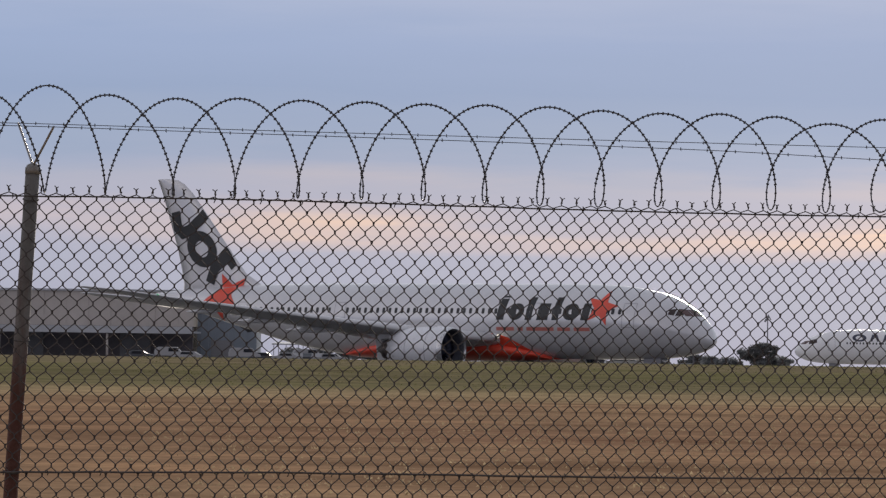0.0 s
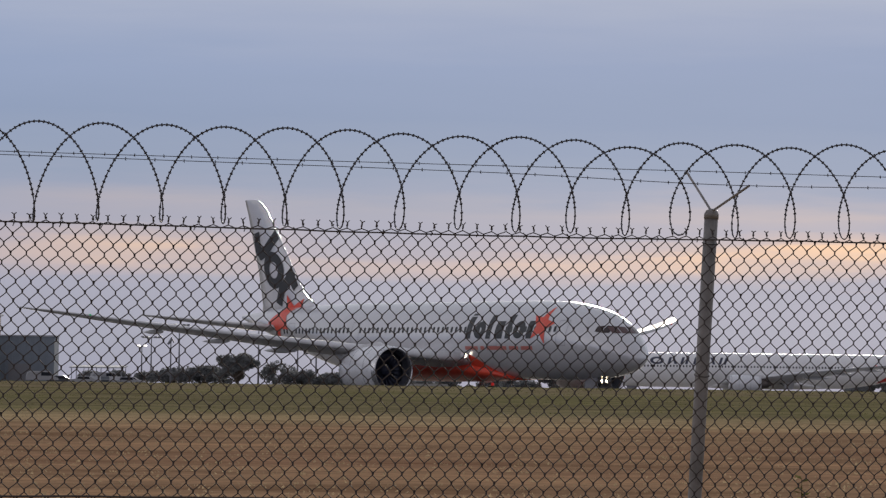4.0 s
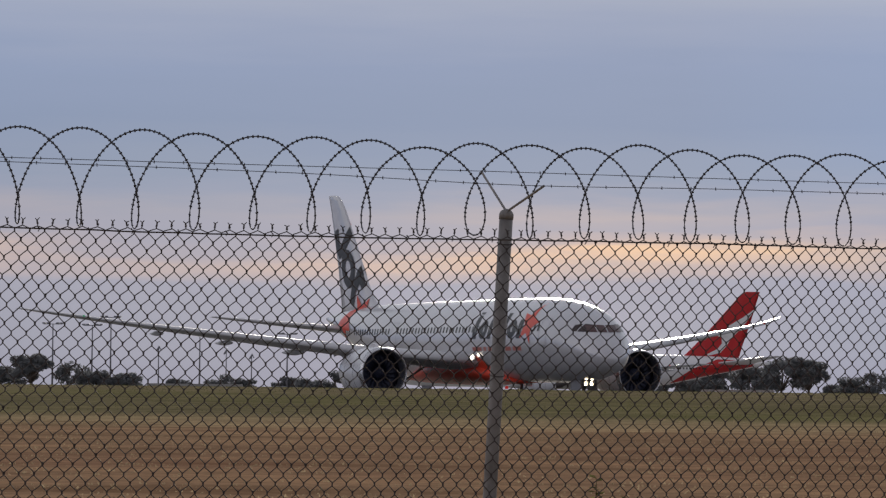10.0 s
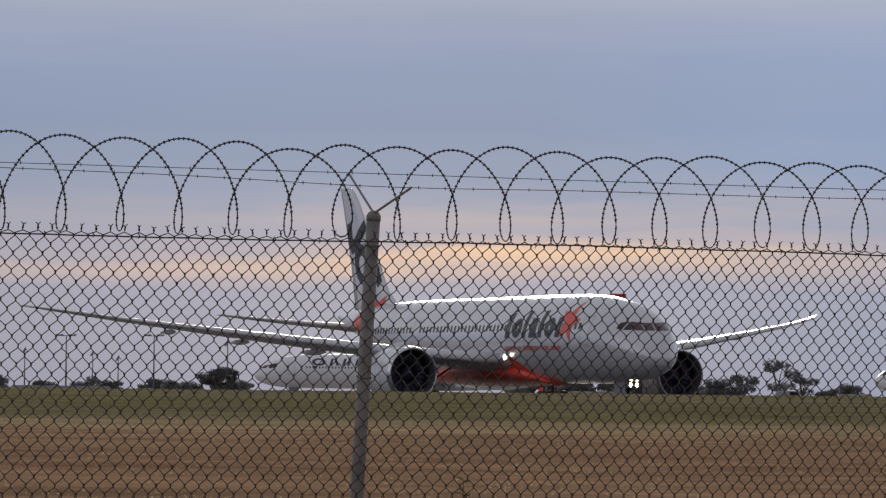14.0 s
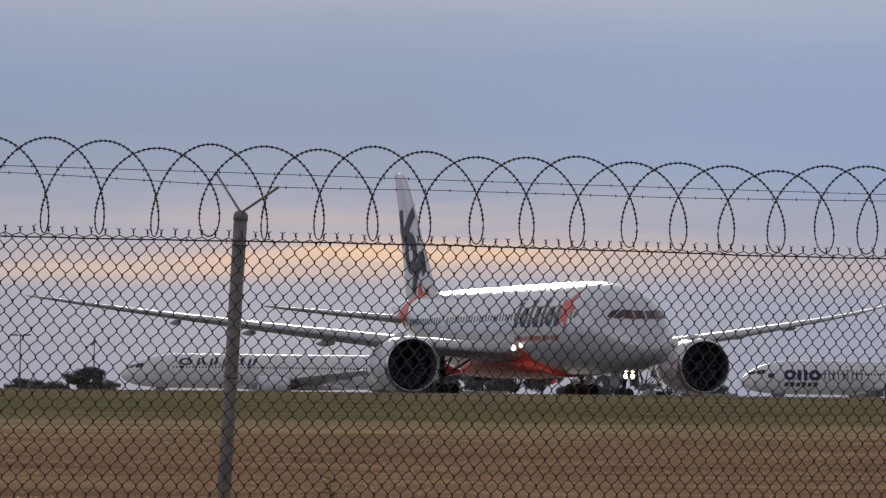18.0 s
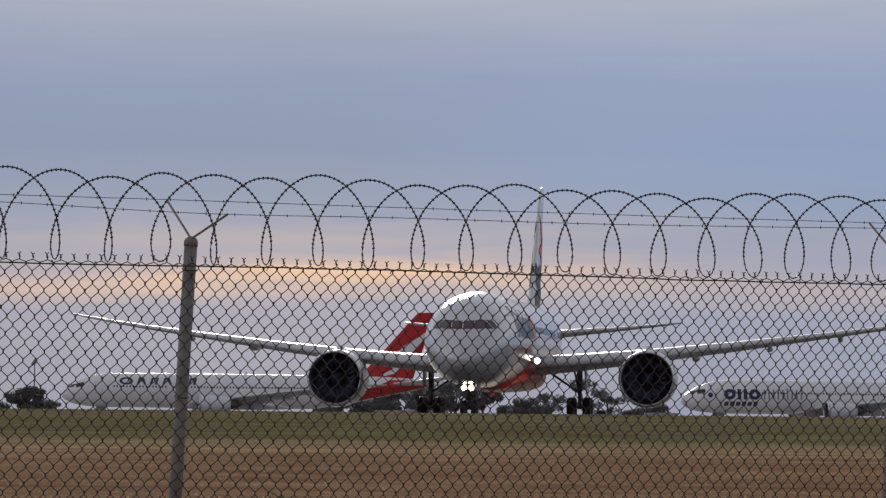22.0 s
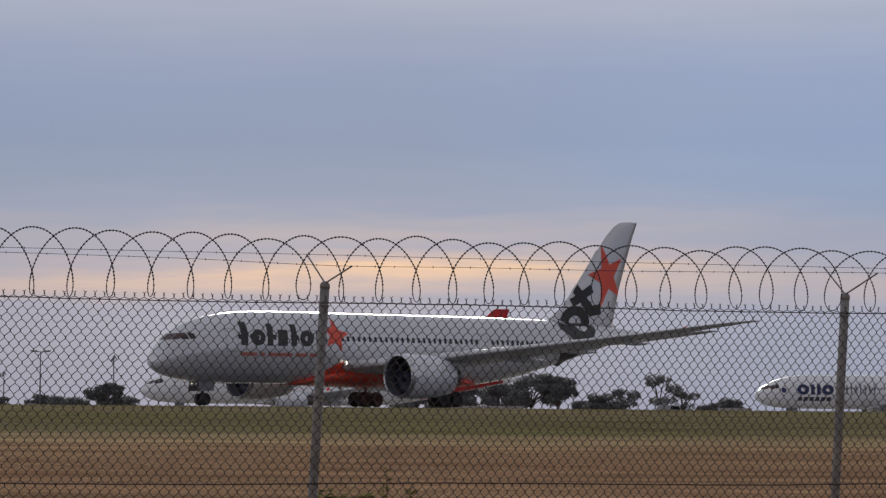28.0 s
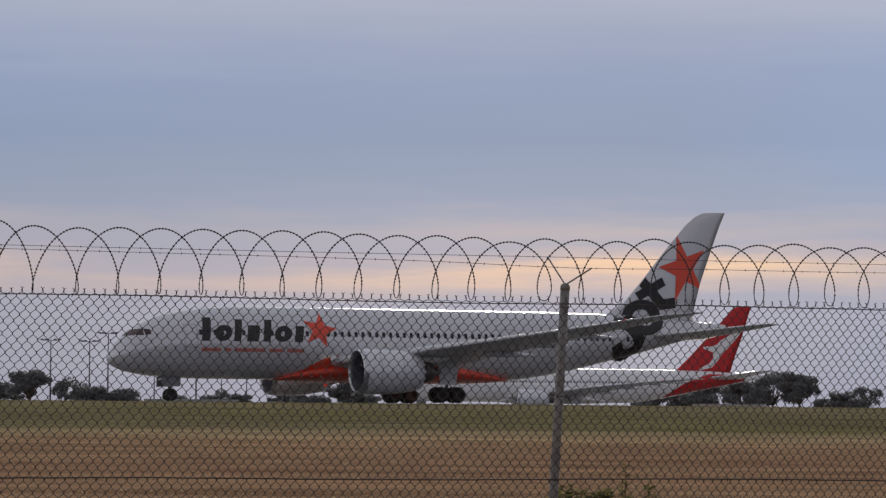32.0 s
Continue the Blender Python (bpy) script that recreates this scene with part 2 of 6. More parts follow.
M = {
    "paint_silver": material("pale_silver_paint", (0.66, 0.655, 0.672, 1), 0.17, 0.2, 0.05, 0.25, 0.02, 2.0),
    "paint_white": material("white_paint", (0.82, 0.81, 0.81, 1), 0.42, 0.0, 0.04, 0.3),
    "paint_grey": material("grey_wing_paint", (0.70, 0.695, 0.70, 1), 0.5, 0.0, 0.10, 0.5),
    "paint_nacelle": material("silver_nacelle_paint", (0.76, 0.76, 0.78, 1), 0.3, 0.12, 0.06, 0.5),
    "paint_orange": material("orange_paint", (0.82, 0.085, 0.045, 1), 0.38, 0.0, 0.12, 0.6),
    "decal_orange": material("orange_film", (0.78, 0.085, 0.045, 1), 0.42, 0.0, 0.05, 0.6),
    "decal_black": material("black_film", (0.012, 0.012, 0.014, 1), 0.42, 0.0, 0.05, 0.6),
    "decal_blue": material("dark_blue_film", (0.02, 0.03, 0.11, 1), 0.42, 0.0, 0.05, 0.6),
    "decal_grey": material("grey_film", (0.22, 0.22, 0.24, 1), 0.42, 0.0, 0.05, 0.6),
    "decal_slate": material("slate_blue_film", (0.05, 0.055, 0.085, 1), 0.45, 0.0, 0.05, 0.6),
    "paint_red": material("red_paint", (0.55, 0.018, 0.02, 1), 0.35, 0.0, 0.08, 0.3),
    "glass_dark": material("dark_cabin_glass", (0.02, 0.021, 0.025, 1), 0.12, 0.0, 0.2, 2.0),
    # the reddish lift in this glass colour stands for a reflection
    "glass_front": material("windscreen_reflection", (0.10, 0.055, 0.055, 1), 0.12, 0.0, 0.2, 1.0),
    "decal_slogan": material("faded_red_film", (0.50, 0.16, 0.13, 1), 0.45, 0.0, 0.1, 1.0),
    "glass_cockpit": material("cockpit_glass", (0.045, 0.03, 0.03, 1), 0.1, 0.0, 0.2, 1.0),
    "metal": material("bare_polished_metal", (0.62, 0.62, 0.63, 1), 0.28, 0.9, 0.08, 2.0),
    "metal_dark": material("dark_burnt_metal", (0.14, 0.12, 0.11, 1), 0.45, 0.7, 0.25, 3.0),
    "slat": material("pale_slat_paint", (0.70, 0.70, 0.71, 1), 0.45, 0.0, 0.05, 0.6),
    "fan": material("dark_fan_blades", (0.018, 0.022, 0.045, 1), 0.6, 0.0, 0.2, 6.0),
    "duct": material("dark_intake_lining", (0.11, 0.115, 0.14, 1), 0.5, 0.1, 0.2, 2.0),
    "rubber": material("tyre_rubber", (0.02, 0.02, 0.021, 1), 0.75, 0.0, 0.2, 8.0, 0.2, 60.0),
    "gear": material("grey_gear_paint", (0.09, 0.09, 0.095, 1), 0.5, 0.2, 0.2, 5.0),
    "lamp_white": material("lit_lamp_glass", (1.0, 0.9, 0.7, 1), 0.3, 0, 0, 1, 0, 1, 14.0, (1.0, 0.82, 0.52, 1)),
    "lamp_landing": material("lit_landing_lamp_glass", (1.0, 0.93, 0.78, 1), 0.3, 0, 0, 1, 0, 1, 6.0, (1.0, 0.9, 0.72, 1)),
    "lamp_flood": material("lit_floodlight_glass", (1.0, 0.95, 0.9, 1), 0.3, 0, 0, 1, 0, 1, 2.0, (1.0, 0.95, 0.9, 1)),
    "lamp_red": material("red_lamp_glass", (0.5, 0.04, 0.035, 1), 0.3, 0, 0, 1, 0, 1, 0.25, (1.0, 0.06, 0.05, 1)),
    "lamp_green": material("green_lamp_glass", (0.05, 0.3, 0.15, 1), 0.3, 0, 0, 1, 0, 1, 0.15, (0.05, 0.8, 0.3, 1)),
    "wire": material("weathered_fence_wire", (0.085, 0.075, 0.072, 1), 0.8, 0.0, 0.35, 30.0),
    "galv": material("dull_galvanised_steel", (0.25, 0.236, 0.225, 1), 0.6, 0.35, 0.3, 6.0, 0.15, 80.0),
    "razor": material("galvanised_razor_tape", (0.07, 0.07, 0.078, 1), 0.65, 0.2, 0.3, 20.0),
    "hangar": material("taupe_ribbed_cladding", (0.46, 0.42, 0.39, 1), 0.6, 0.0, 0.12, 0.08),
    "hangar_trim": material("pale_metal_fascia", (0.42, 0.43, 0.45, 1), 0.5, 0.2, 0.1, 0.3),
    # shade inside the hangar bays, put into a flat colour
    "hangar_shade": material("bay_shade_colour", (0.12, 0.11, 0.12, 1), 0.8, 0.0, 0.3, 0.2),
    "hangar_door": material("grey_roller_door", (0.22, 0.22, 0.23, 1), 0.55, 0.1, 0.1, 0.4),
    "hangar_blue": material("slate_blue_cladding", (0.22, 0.25, 0.285, 1), 0.6, 0.0, 0.12, 0.1),
    "pole": material("grey_mast_paint", (0.22, 0.22, 0.24, 1), 0.5, 0.3, 0.15, 0.5),
    "bark": material("grey_brown_bark", (0.11, 0.085, 0.065, 1), 0.85, 0.0, 0.35, 1.2, 0.5, 6.0),
    # pale blue-grey: distance haze is mixed into this leaf colour
    "leaf": material("hazed_foliage", (0.2, 0.207, 0.21, 1), 0.7, 0.0, 0.35, 0.6, random=0.25),
    "weed": material("green_weed_leaf", (0.19, 0.185, 0.075, 1), 0.6, 0.0, 0.35, 14.0, random=0.2),
    "weed_stem": material("dry_weed_stem", (0.12, 0.09, 0.05, 1), 0.8, 0.0, 0.3, 20.0),
    "straw": material("dry_straw_blades", (0.30, 0.235, 0.15, 1), 0.9, 0.0, 0.35, 0.3),
    "grass": material("olive_grass_blades", (0.12, 0.115, 0.055, 1), 0.9, 0.0, 0.35, 0.12),
    "taxiway": material("worn_grey_asphalt", (0.065, 0.064, 0.063, 1), 0.85, 0.0, 0.2, 0.05, 0.3, 8.0),
    "asphalt": material("apron_concrete", (0.22, 0.215, 0.21, 1), 0.85, 0.0, 0.25, 0.05, 0.3, 8.0),
    "car_white": material("white_vehicle_paint", (0.34, 0.34, 0.35, 1), 0.9, 0.0, 0.06, 0.8),
    "car_dark": material("dark_vehicle_paint", (0.05, 0.055, 0.065, 1), 0.35, 0.0, 0.1, 0.8),
    "concrete": material("pale_concrete", (0.34, 0.33, 0.31, 1), 0.8, 0.0, 0.15, 0.4),
}


def rust_post_material():
    """Galvanised tube with rust that has crept up from the foot."""
    m = material("rusted_steel_tube", (0.15, 0.14, 0.13, 1), 0.75, 0.1, 0.3, 6.0, 0.4, 60.0)
    nt = m.node_tree
    b = nt.nodes["Principled BSDF"]
    old = b.inputs["Base Color"].links[0].from_socket
    tc = nt.nodes.new("ShaderNodeTexCoord")
    sep = nt.nodes.new("ShaderNodeSeparateXYZ")
    nt.links.new(tc.outputs["Object"], sep.inputs[0])
    n = noise_node(nt, mapping(nt, tc.outputs["Object"], (30, 30, 5)), 1.0, 4)
    f = math_node(nt, "ADD", math_node(nt, "MULTIPLY", math_node(nt, "SUBTRACT", 1.75, sep.outputs["Z"]), 1.1), math_node(nt, "SUBTRACT", n, 0.45))
    r = ramp(nt, [(0.1, (0, 0, 0, 1)), (0.5, (1, 1, 1, 1))])
    nt.links.new(f, r.inputs[0])
    nt.links.new(mix_rgb(nt, r.outputs[0], old, (0.085, 0.03, 0.02, 1)), b.inputs["Base Color"])
    return m


M["rust"] = rust_post_material()
for _key, _spec in (("wire", 0.08), ("paint_grey", 0.2), ("paint_nacelle", 0.3), ("razor", 0.2), ("leaf", 0.1), ("weed", 0.04), ("weed_stem", 0.04), ("car_white", 0.0), ("hangar", 0.05), ("hangar_blue", 0.05), ("hangar_trim", 0.1), ("hangar_door", 0.05), ("concrete", 0.1), ("pole", 0.1), ("slat", 0.2)):
    M[_key].node_tree.nodes["Principled BSDF"].inputs["Specular IOR Level"].default_value = _spec


def leaf_light(m, share):
    """Leaves let part of the light through."""
    nt = m.node_tree
    col = nt.nodes["Principled BSDF"].inputs["Base Color"].links[0].from_socket
    b = nt.nodes.new("ShaderNodeBsdfDiffuse")
    tr = nt.nodes.new("ShaderNodeBsdfTranslucent")
    nt.links.new(col, tr.inputs["Color"])
    nt.links.new(col, b.inputs["Color"])
    mx = nt.nodes.new("ShaderNodeMixShader")
    mx.inputs[0].default_value = share
    nt.links.new(b.outputs[0], mx.inputs[1])
    nt.links.new(tr.outputs[0], mx.inputs[2])
    nt.links.new(mx.outputs[0], nt.nodes["Material Output"].inputs["Surface"])


for _key, _share in (("leaf", 0.3), ("weed", 0.45), ("weed_stem", 0.1), ("straw", 0.4), ("grass", 0.4)):
    leaf_light(M[_key], _share)


def field_material():
    """Mown grassland: green far strip, a straw line, then dry brown ground with streaks."""
    m = bpy.data.materials.new("dry_mown_field")
    m.use_nodes = True
    nt = m.node_tree
    b = nt.nodes["Principled BSDF"]
    tc = nt.nodes.new("ShaderNodeTexCoord")
    v = tc.outputs["Object"]
    sep = nt.nodes.new("ShaderNodeSeparateXYZ")
    nt.links.new(v, sep.inputs[0])
    patches = noise_node(nt, mapping(nt, v, (0.09, 0.12, 0)), 1.0, 3)
    streak = noise_node(nt, mapping(nt, v, (0.16, 0.42, 0)), 1.0, 6, 0.62)
    fine = noise_node(nt, mapping(nt, v, (2.6, 2.0, 0)), 1.0, 5, 0.65)
    y = math_node(nt, "MULTIPLY_ADD", math_node(nt, "SUBTRACT", streak, 0.5), 9.0, sep.outputs["Y"])
    t = math_node(nt, "DIVIDE", y, 200.0)
    base = ramp(nt, [(0.0, lin("9E8C6E")), (0.17, lin("9A8066")), (0.21, lin("8E745D")), (0.30, lin("886E59")), (0.39, lin("8D755E")), (0.415, lin("99866A")),
                     (0.45, lin("8B7D63")), (0.475, lin("726B53")), (0.56, lin("6B654E")), (0.68, lin("766D58")), (0.8, lin("766D58")), (1.0, lin("776E59"))])
    nt.links.new(t, base.inputs[0])
    dark = ramp(nt, [(0.33, (0.60, 0.56, 0.54, 1)), (0.50, (0.95, 0.95, 0.95, 1)), (0.66, (1.4, 1.36, 1.26, 1))])
    nt.links.new(streak, dark.inputs[0])
    c = mix_rgb(nt, 0.8, base.outputs[0], dark.outputs[0], "MULTIPLY")
    red = ramp(nt, [(0.52, (0, 0, 0, 1)), (0.68, (1, 1, 1, 1))])
    nt.links.new(patches, red.inputs[0])
    near = ramp(nt, [(0.0, (1, 1, 1, 1)), (0.38, (1, 1, 1, 1)), (0.42, (0, 0, 0, 1))])
    nt.links.new(t, near.inputs[0])
    c = mix_rgb(nt, math_node(nt, "MULTIPLY", math_node(nt, "MULTIPLY", red.outputs[0], near.outputs[0]), 0.16), c, lin("8B6150"))
    spots = ramp(nt, [(0.35, (0.7, 0.7, 0.7, 1)), (0.65, (1.25, 1.25, 1.2, 1))])
    nt.links.new(fine, spots.inputs[0])
    far = ramp(nt, [(0.44, (0, 0, 0, 1)), (0.48, (1, 1, 1, 1))])
    nt.links.new(t, far.inputs[0])
    lush = ramp(nt, [(0.47, (0, 0, 0, 1)), (0.60, (1, 1, 1, 1))])
    nt.links.new(noise_node(nt, mapping(nt, v, (0.05, 0.03, 0)), 1.0, 4), lush.inputs[0])
    c = mix_rgb(nt, math_node(nt, "MULTIPLY", math_node(nt, "MULTIPLY", far.outputs[0], lush.outputs[0]), 0.4), c, lin("67693F"))
    c = mix_rgb(nt, 0.7, c, spots.outputs[0], "MULTIPLY")
    nt.links.new(c, b.inputs["Base Color"])
    b.inputs["Roughness"].default_value = 0.95
    b.inputs["Specular IOR Level"].default_value = 0.0
    bn = nt.nodes.new("ShaderNodeBump")
    bn.inputs["Strength"].default_value, bn.inputs["Distance"].default_value = 0.5, 0.05
    nt.links.new(fine, bn.inputs["Height"])
    nt.links.new(bn.outputs[0], b.inputs["Normal"])
    return m


M["field"] = field_material()


# ---- mesh helpers ----
def mesh_of(name, verts, faces, mat, smooth=False):
    me = bpy.data.meshes.new(name)
    me.from_pydata(verts, [], faces)
    me.materials.append(mat)
    if smooth:
        me.polygons.foreach_set("use_smooth", [True] * len(me.polygons))
    me.update()
    return me


def thing(name, m=None, label="", category="", group="", kind=""):
    ob = new(name)
    ob.empty_display_size = 0.2
    if m is not None:
        ob.matrix_basis = m
    return tagged(ob, label, category, group, kind)


def part(name, data, parent, label="", m=None):
    ob = new(name, data)
    ob.parent = parent
    if m is not None:
        ob.matrix_basis = m
    if label:
        ob["label"] = label
    return ob


class Build:
    """Collects vertices and faces of one mesh."""

    def __init__(self):
        self.v, self.f = [], []

    def add(self, verts, faces):
        o = len(self.v)
        self.v.extend(tuple(p) for p in verts)
        self.f.extend(tuple(i + o for i in f) for f in faces)
        return self

    def box(self, x0, y0, z0, x1, y1, z1):
        vs = [(x0, y0, z0), (x1, y0, z0), (x1, y1, z0), (x0, y1, z0), (x0, y0, z1), (x1, y0, z1), (x1, y1, z1), (x0, y1, z1)]
        return self.add(vs, [(0, 3, 2, 1), (4, 5, 6, 7), (0, 1, 5, 4), (1, 2, 6, 5), (2, 3, 7, 6), (3, 0, 4, 7)])

    def loft(self, rings, cap0=True, cap1=True):
        """Rings of equal count, joined one to the next."""
        n = len(rings[0])
        o = len(self.v)
        for r in rings:
            self.v.extend(tuple(p) for p in r)
        for k in range(len(rings) - 1):
            a, b = o + k * n, o + (k + 1) * n
            for i in range(n):
                j = (i + 1) % n
                self.f.append((a + i, a + j, b + j, b + i))
        if cap0:
            self.f.append(tuple(o + i for i in reversed(range(n))))
        if cap1:
            self.f.append(tuple(o + (len(rings) - 1) * n + i for i in range(n)))
        return self

    def tube(self, pts, r, n=6, caps=True):
        """A round bar along points; r may be a list."""
        rings = []
        pts = [Vector(p) for p in pts]
        for i, p in enumerate(pts):
            d = (pts[min(i + 1, len(pts) - 1)] - pts[max(i - 1, 0)]).normalized()
            a = Vector((0, 0, 1)) if abs(d.z) < 0.9 else Vector((1, 0, 0))
            u = d.cross(a).normalized()
            w = u.cross(d)
            rr = r[i] if isinstance(r, (list, tuple)) else r
            rings.append([p + (u * math.cos(2 * math.pi * k / n) + w * math.sin(2 * math.pi * k / n)) * rr for k in range(n)])
        return self.loft(rings, caps, caps)

    def revolve(self, profile, centre=(0, 0, 0), axis="x", n=32, cap0=False, cap1=False, scallop=None):
        rings = []
        cx, cy, cz = centre
        for k, (a, r) in enumerate(profile):
            ring = []
            for i in range(n):
                t = 2 * math.pi * i / n
                aa = a + (scallop(k, i) if scallop else 0)
                if axis == "x":
                    ring.append((cx + aa, cy + r * math.cos(t), cz + r * math.sin(t)))
                elif axis == "y":
                    ring.append((cx + r * math.cos(t), cy + aa, cz + r * math.sin(t)))
                else:
                    ring.append((cx + r * math.cos(t), cy + r * math.sin(t), cz + aa))
            rings.append(ring)
        return self.loft(rings, cap0, cap1)

    def mesh(self, name, mat, smooth=False):
        return mesh_of(name, self.v, self.f, mat, smooth)


def curve_at(table, x):
    """Smooth interpolation through a short table of (x, value)."""
    xs, ys = [p[0] for p in table], [p[1] for p in table]
    if x <= xs[0]:
        return ys[0]
    if x >= xs[-1]:
        return ys[-1]
    i = max(k for k in range(len(xs) - 1) if xs[k] <= x)
    h = [xs[k + 1] - xs[k] for k in range(len(xs) - 1)]
    d = [(ys[k + 1] - ys[k]) / h[k] for k in range(len(h))]

    def slope(k):
        if k == 0:
            return d[0]
        if k == len(xs) - 1:
            return d[-1]
        return 0.0 if d[k - 1] * d[k] <= 0 else 2 * d[k - 1] * d[k] / (d[k - 1] + d[k])
    t = (x - xs[i]) / h[i]
    return ((2 * t ** 3 - 3 * t ** 2 + 1) * ys[i] + (t ** 3 - 2 * t ** 2 + t) * h[i] * slope(i)
            + (3 * t ** 2 - 2 * t ** 3) * ys[i + 1] + (t ** 3 - t ** 2) * h[i] * slope(i + 1))


# ---- ground ----
APRON = 1.0  # height of the airfield beyond the rise


def ground_height(y):
    return curve_at([(-4000, 0.0), (16, 0.0), (40, 0.27), (90, 0.835), (125, 1.23), (150, 1.46), (165, 1.505), (180, 1.47), (215, APRON), (4600, APRON)], y)


def step(a, b, v):
    t = min(1.0, max(0.0, (v - a) / (b - a)))
    return t * t * (3 - 2 * t)


def apron_height(x, y):
    """The airfield falls a little towards the parking stands."""
    return APRON - 0.8 * step(500, 590, y) * step(-100, -50, x) * (1 - step(200, 260, x))


def build_ground():
    ys = [-3500, -600, -100, -20, 0, 8, 16, 20, 25, 30, 36, 42, 50, 60, 72, 85, 100, 115, 130, 140, 148, 155, 160, 165, 170, 175, 180, 190, 200, 210, 220, 260, 330, 420, 500, 530, 560, 590, 620, 900, 1500, 2500, 4500]
    xs = [-4000, -1500, -500, -200, -100, -85, -65, -50, -30, -15, 0, 15, 30, 50, 90, 140, 200, 220, 240, 260, 500, 1500, 4000]
    verts = [(x, y, ground_height(y) + (apron_height(x, y) - APRON if y > 400 else 0)) for y in ys for x in xs]
    n = len(xs)
    faces = [(j * n + i, j * n + i + 1, (j + 1) * n + i + 1, (j + 1) * n + i) for j in range(len(ys) - 1) for i in range(n - 1)]
    ob = new("ground", mesh_of("ground", verts, faces, M["field"], True))
    tagged(ob, "dry brown mown grassland with a greener far strip", "ground", kind="structure")
    b = Build()
    b.box(-420, 225, APRON - 0.3, 420, 520, APRON + 0.03)
    tagged(new("road", b.mesh("taxiway", M["taxiway"])), "worn dark grey asphalt taxiway on the level airfield", "taxiway", kind="structure")
    b = Build()
    sx, sy = [-520, -200, -100, -85, -65, -50, 0, 60, 130, 200, 220, 240, 260, 520], [530, 560, 590, 620, 700, 900]
    m = len(sx)
    b.add([(x, y, apron_height(x, y) + 0.02) for y in sy for x in sx], [(j * m + i, j * m + i + 1, (j + 1) * m + i + 1, (j + 1) * m + i) for j in range(len(sy) - 1) for i in range(m - 1)])
    tagged(new("pavement", b.mesh("apron_slab", M["asphalt"])), "worn pale concrete aircraft parking apron", "apron", kind="structure")


build_ground()


def build_tufts(name, seed, count, y0, y1, h0, h1, mat, label):
    """Short tufts of grass over a stretch of the field."""
    rnd = random.Random(seed)
    b = Build()
    for _ in range(count):
        y = y0 + (y1 - y0) * rnd.random() ** 0.9
        x = rnd.uniform(-0.19, 0.15) * y
        z = ground_height(y) - 0.01
        h = rnd.uniform(h0, h1)
        for _k in range(3):
            a = rnd.uniform(0, math.pi)
            w = h * rnd.uniform(0.25, 0.6)
            dx, dy = math.cos(a) * w, math.sin(a) * w
            ox, oy = rnd.uniform(-0.1, 0.1), rnd.uniform(-0.1, 0.1)
            b.add([(x + ox - dx, y + oy - dy, z), (x + ox + dx, y + oy + dy, z), (x + ox + rnd.uniform(-0.04, 0.04), y + oy, z + h * rnd.uniform(0.6, 1.0))], [(0, 1, 2)])
    tagged(new(name, b.mesh(name, mat)), label, "grass", kind="stuff")


build_tufts("dry_grass_tufts", 31, 7000, 34, 94, 0.015, 0.05, M["straw"], "short dry straw tufts on brown mown ground")
build_tufts("green_grass_tufts", 32, 6000, 95, 168, 0.02, 0.06, M["grass"], "short olive grass tufts on the low rise")


# ---- fence ----
FENCE_TURN = radians(21.0)
FU = Vector((math.cos(FENCE_TURN), math.sin(FENCE_TURN), 0))
FN = Vector((-math.sin(FENCE_TURN), math.cos(FENCE_TURN), 0))
FENCE_AT = Vector((0, 14.33, 0))
POST_TOP, TOP_WIRE, MID_WIRE = 2.118, 2.015, 1.122
LEAN = 0.052
POSTS = [-6.1, -3.04, 0.0, 2.936, 5.95]
LOOP_FEET = [-2.999, -2.8, -2.574, -2.37, -2.158, -1.942, -1.731, -1.52, -1.329, -1.125, -0.916, -0.71, -0.514, -0.317, -0.118, 0.086,
             0.288, 0.493, 0.69, 0.889, 1.084, 1.281, 1.491, 1.688, 1.879, 2.088, 2.291, 2.462, 2.675, 2.854, 3.082]
LOOP_TOPS = [2.376, 2.351, 2.346, 2.352, 2.352, 2.353, 2.352, 2.355, 2.355, 2.348, 2.345, 2.349, 2.345, 2.326, 2.346, 2.345,
             2.341, 2.358, 2.347, 2.334, 2.339, 2.349, 2.335, 2.339, 2.334, 2.323, 2.347, 2.351, 2.349, 2.340, 2.342]
WIDE_LOOPS = (-0.118, 2.854)


def on_fence(u, n, z):
    """Place on the leaning fence: along it, behind it, height."""
    return FENCE_AT + FU * (u + LEAN * (z - POST_TOP)) + FN * n + Vector((0, 0, z))


def near_rise(u):
    return curve_at([(-6.1, 0.12), (-3.04, 0.107), (-1.7, 0.101), (-0.9, 0.093), (0.0, 0.072), (0.7, 0.08), (1.4, 0.081), (2.1, 0.089), (2.936, 0.10), (6.0, 0.09)], u)


def mesh_u(k):
    """Place of the k-th knuckle along the fence; the weave is drawn wider at one end."""
    table = [(-60, -6.268), (0, -3.118), (18, -2.178), (36, -1.259), (54, -0.348), (64, 0.144), (73, 0.607), (91, 1.497), (109, 2.382), (118, 2.825), (190, 6.35)]
    return float(np.interp(k, [q[0] for q in table], [q[1] for q in table]))


